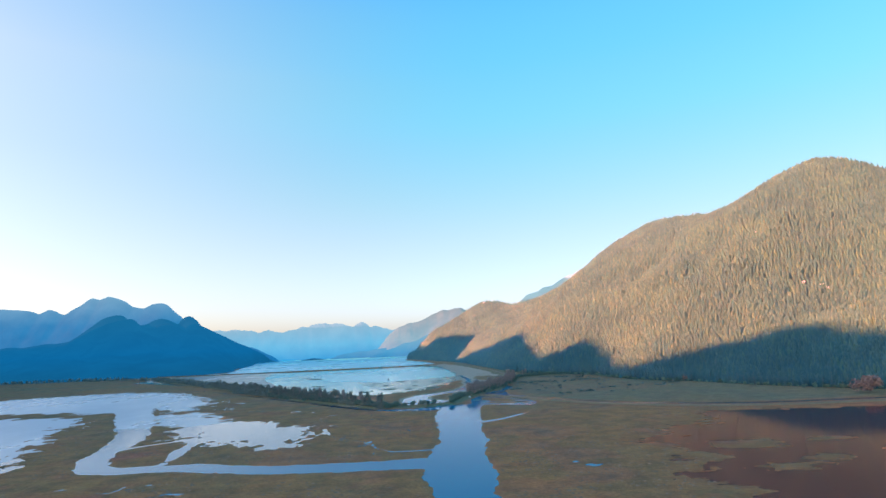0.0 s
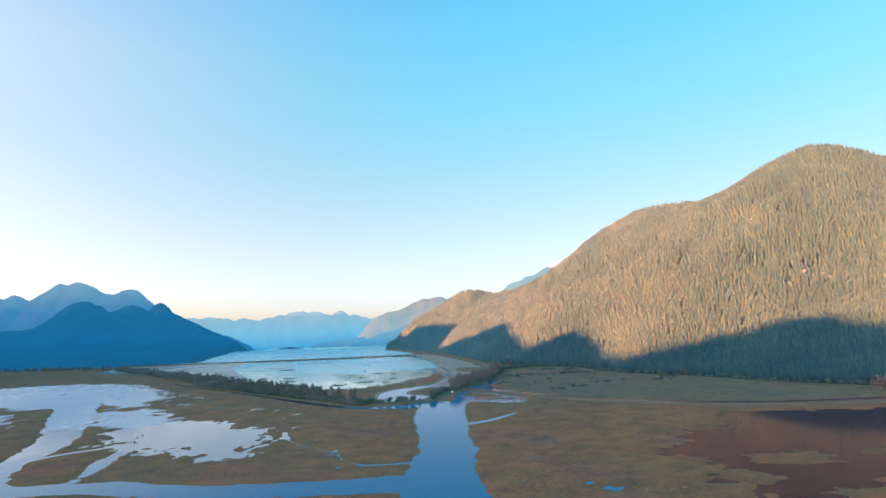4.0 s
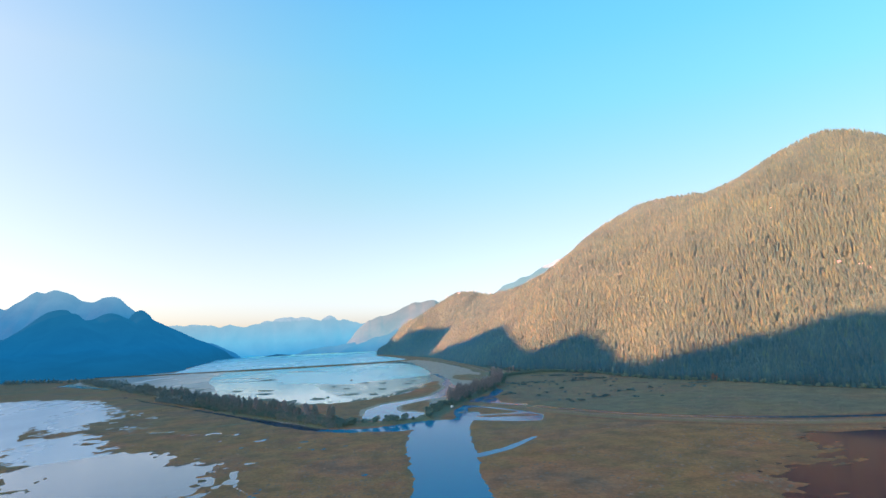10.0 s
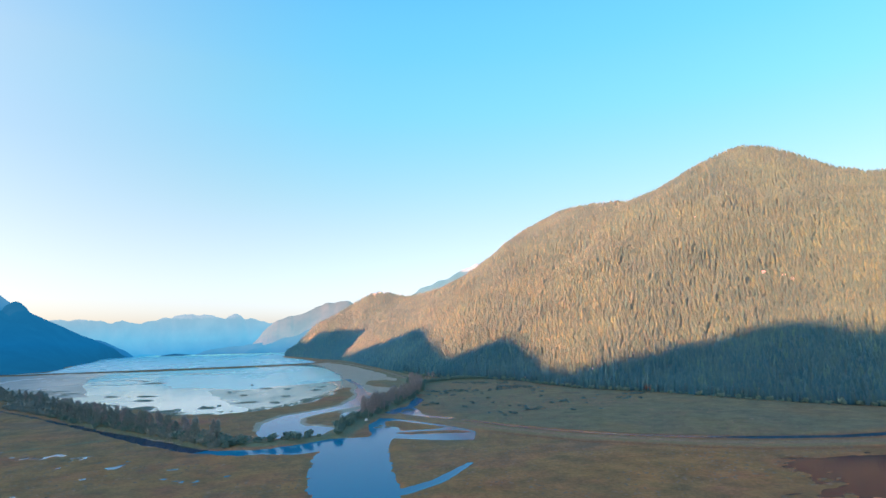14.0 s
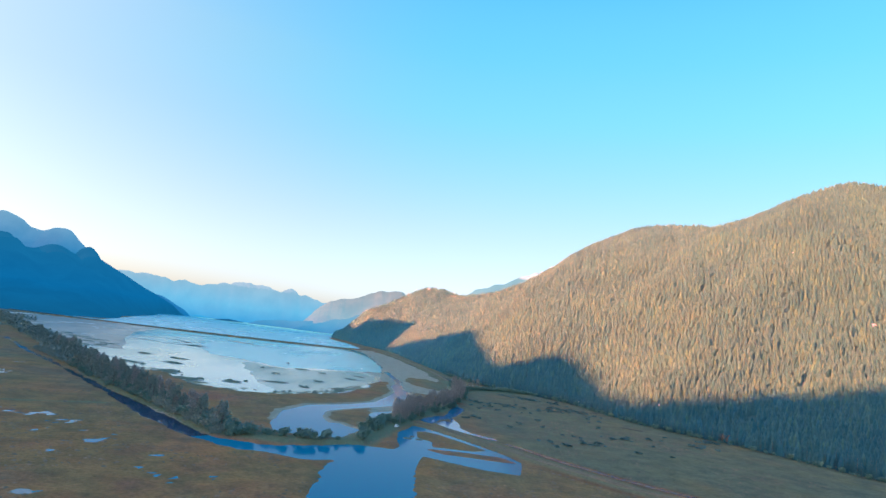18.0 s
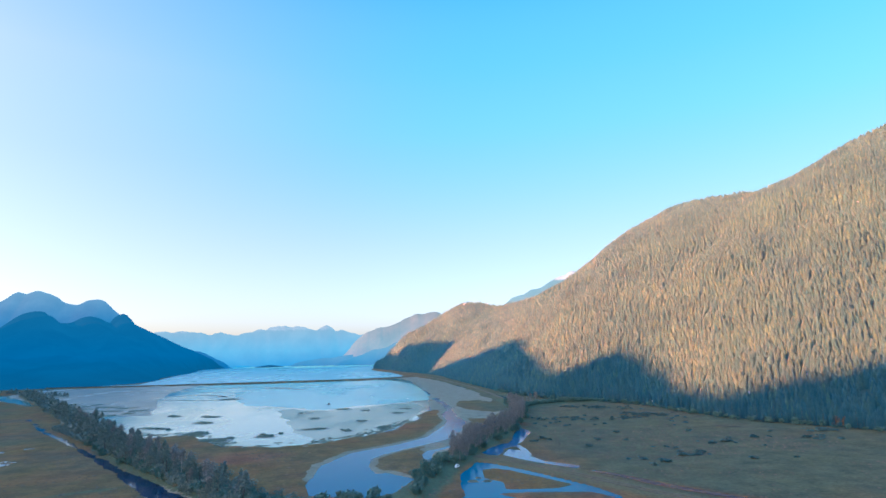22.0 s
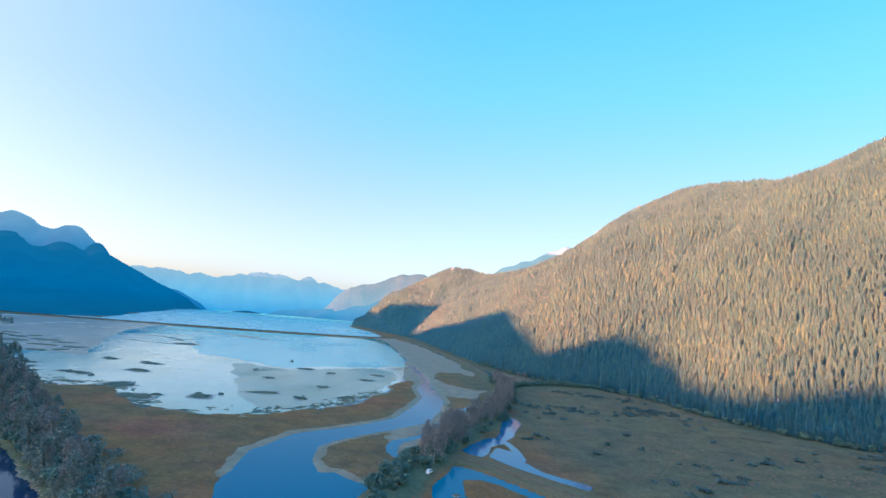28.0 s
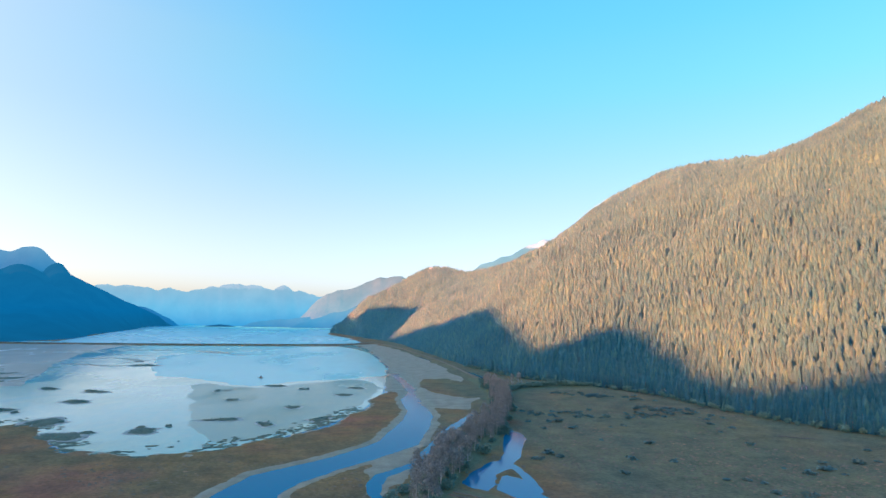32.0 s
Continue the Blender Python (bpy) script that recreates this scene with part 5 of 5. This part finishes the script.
# sedge tufts that fray the southern edge of the bay
rim = smooth_line(BAY[4:12], 24)
at = rng.integers(0, len(rim) - 1, 900)
p = rim[at] + (rim[at + 1] - rim[at]) * rng.random((900, 1)) + rng.normal(0, 1, (900, 2)) * (5, 9) + (-3, 12)
p = p[(ground_height(p[:, 0], p[:, 1])[0] < 0.05) & (fbm(p[:, 0] / 18, p[:, 1] / 18, 3, 77) > -0.05)]
v, f = [], []
for n, (x, y) in enumerate(p):
    r = rng.triangular(0.5, 0.9, 2.6)
    mv, mf = mound(r * 1.5, r, 0.3, 500 + n % 40)
    v.append(mv + (x, y, 0))
    f.append(mf + n * len(mv))
tagged(new("sedge_fringe", mesh_of("sedge_fringe", np.concatenate(v), np.concatenate(f), M_SEDGE, True)), "small sedge tufts scattered along the edge of the bay", "sedge", kind="stuff")

for x, y, w, d in ((95, 843, 7, 5), (104, 842, 6, 5), (99, 852, 4, 3)):
    root = tagged(new("sedge_islet", None), "tiny sedge islet in the river cove below the dyke", "islet", "islets in the cove")
    root.matrix_world = pose(x, y, 0.03, 0, 0, rng.uniform(-25, 25))
    part("mud_rim", mesh_of("mud_rim", *mound(w * 0.6, d * 0.6, 0.25, 300 + x), M_MUD, True), root)
    part("sedge_top", mesh_of("sedge_top", *mound(w * 0.5, d * 0.5, 0.8, 300 + x), M_SEDGE, True), root)

# stump and duck blind standing in the bay
stump = tagged(new("driftwood_stump", None), "dark driftwood stump aground in the bay", "stump")
stump.matrix_world = pose(-45, 1448, 0)
part("trunk", mesh_of("trunk", *tube([(0, 0, -0.5), (0.3, 0.2, 1.6), (0.2, 0, 3.0)], [1.3, 0.9, 0.5], 7), M_BARK), stump)
part("root", mesh_of("root", *joined([tube([(0, 0, 0.3), (math.cos(a) * 2.2, math.sin(a) * 2.2, 0.7), (math.cos(a) * 4, math.sin(a) * 4, 0)], [0.4, 0.3, 0.1], 5) for a in (0.3, 1.7, 3.0, 4.4, 5.5)]), M_BARK), stump)

# pale snag at the edge of the forest
M_SNAG = plain("bleached_wood", (0.62, 0.55, 0.48), 0.8, 0.15, 0.8)
snag = tagged(new("dead_snag", None), "bleached dead snag leaning at the forest edge", "snag")
snag.matrix_world = pose(403, 1248, 0.4)
part("trunk", mesh_of("trunk", *tube([(0, 0, -0.5), (-0.6, 0, 3.5), (-2.0, 0.3, 6.5), (-3.2, 0.3, 7.6)], [0.7, 0.6, 0.45, 0.15], 6), M_SNAG), snag)
part("limb", mesh_of("limb", *tube([(-1.0, 0, 4.4), (0.8, 0.2, 6.4), (2.4, 0.2, 7.2)], [0.4, 0.3, 0.1], 5), M_SNAG), snag)
# fallen logs in the meadow
for x, y, l, turn in ((388, 1161, 14, 20), (371, 1030, 16, -35), (380, 1024, 9, -20)):
    log = tagged(new("fallen_log", mesh_of("fallen_log", *tube([(-l / 2, 0, 0.5), (0, 0.3, 0.6), (l / 2, 0, 0.5)], [0.55, 0.5, 0.35], 7), M_BARK)), "dark fallen log lying in the meadow", "log", "fallen logs")
    log.matrix_world = pose(x, y, 0.3, 0, 0, turn)


# ======== white van parked on the dyke ========
def box(sx, sy, sz, at, bevel, mat, name, parent, label="", taper=None):
    bm = bmesh.new()
    bmesh.ops.create_cube(bm, size=1)
    for vert in bm.verts:
        vert.co = Vector((vert.co.x * sx, vert.co.y * sy, vert.co.z * sz))
        if taper and vert.co.z > 0:
            vert.co.x = vert.co.x * taper[0] + taper[1]
            vert.co.y *= 0.9
    bmesh.ops.bevel(bm, geom=bm.edges[:], offset=bevel, segments=2, affect="EDGES", profile=0.7)
    bmesh.ops.translate(bm, verts=bm.verts, vec=at)
    me = bpy.data.meshes.new(name)
    bm.to_mesh(me)
    bm.free()
    me.materials.append(mat)
    return part(name, me, parent, label)


M_WHITE = plain("white_paint", (0.78, 0.78, 0.76), 0.35, 0.05, 0.5)
M_RUBBER = plain("tyre_rubber", (0.03, 0.03, 0.03), 0.9, 0.2, 3)
M_GLASS = plain("tinted_glass", (0.02, 0.025, 0.03), 0.08, 0.1, 1)
van = tagged(new("van", None), "white van parked on the dyke beside the cottonwoods", "van")
van.matrix_world = pose(90, 885, height_at(90, 885) + 0.02, 0, 0, 62)
body = box(5.0, 1.95, 0.95, (0, 0, 0.85), 0.12, M_WHITE, "body", van)
box(3.6, 1.85, 0.95, (-0.55, 0, 1.75), 0.15, M_WHITE, "roof", van, taper=(0.92, -0.05))
box(0.1, 1.5, 0.6, (1.22, 0, 1.7), 0.03, M_GLASS, "windscreen", van, "dark tinted windscreen")
for y in (-0.9, 0.9):
    box(2.6, 0.06, 0.45, (-0.4, y, 1.75), 0.02, M_GLASS, "side_window", van, "dark side window")
    for x in (-1.55, 1.6):
        bm = bmesh.new()
        bmesh.ops.create_cone(bm, cap_ends=True, segments=18, radius1=0.36, radius2=0.36, depth=0.24, matrix=pose(x, y, 0.36, 90))
        me = bpy.data.meshes.new("wheel")
        bm.to_mesh(me)
        bm.free()
        me.materials.append(M_RUBBER)
        part("wheel", me, van, "black rubber wheel")

# ======== rock faces among the trees ========
flat = HILL.reshape(-1, 3)
for n, (x, y, r) in enumerate(OUTCROPS):
    k = np.argmin(np.hypot(flat[:, 0] - x, flat[:, 1] - y))
    v, f = mound(r * 0.34, r * 0.6, r * 0.16, 200 + n)
    v[:, 2] += r * 0.16 * vnoise(v[:, 0] / 3, v[:, 1] / 3, 9)
    ob = tagged(new("rock_outcrop", mesh_of("rock_outcrop", v, f, M_ROCK)), "pale bare rock face among the conifers", "rock", "rock faces on the mountain")
    ob.matrix_world = Matrix.Translation(Vector(flat[k]) + Vector((-1, 0, 1.5))) @ pose(0, 0, 0, 0, -33, 0)

# ======== sedge tussocks ========
rng = np.random.default_rng(77)
p = np.concatenate([rng.uniform((-420, 230), (420, 1000), (26000, 2)), rng.uniform((180, 880), (400, 1300), (6000, 2))])
z, mud, _ = ground_height(p[:, 0], p[:, 1])
keep = (z > 0.35) & (mud < 0.3) & (fbm(p[:, 0] / 35, p[:, 1] / 35, 4, 71) > -0.08)
p, z = p[keep], z[keep]
tuft = (np.array([(1, 0, 0), (-0.5, 0.87, 0), (-0.5, -0.87, 0), (0.15, 0.1, 1.0), (0.5, 0.5, 0.55)]), np.array([(0, 1, 4), (1, 3, 4), (4, 3, 0), (1, 2, 3), (2, 0, 3)]))
v, f = batch([tuft], np.column_stack([p, z - 0.1]), rng.uniform(0.25, 0.7, len(p)), rng.uniform(0, 6.28, len(p)), rng.uniform(1.2, 3.0, len(p)))
M_TUSSOCK = forest_material("tussock_blades", (0.15, 0.115, 0.08), (0.195, 0.14, 0.085), (0.25, 0.155, 0.105))
tagged(new("sedge_tussocks", mesh_of("sedge_tussocks", v, f, M_TUSSOCK)), "tussocks of olive-brown sedge strewn over the marsh", "sedge", kind="stuff")
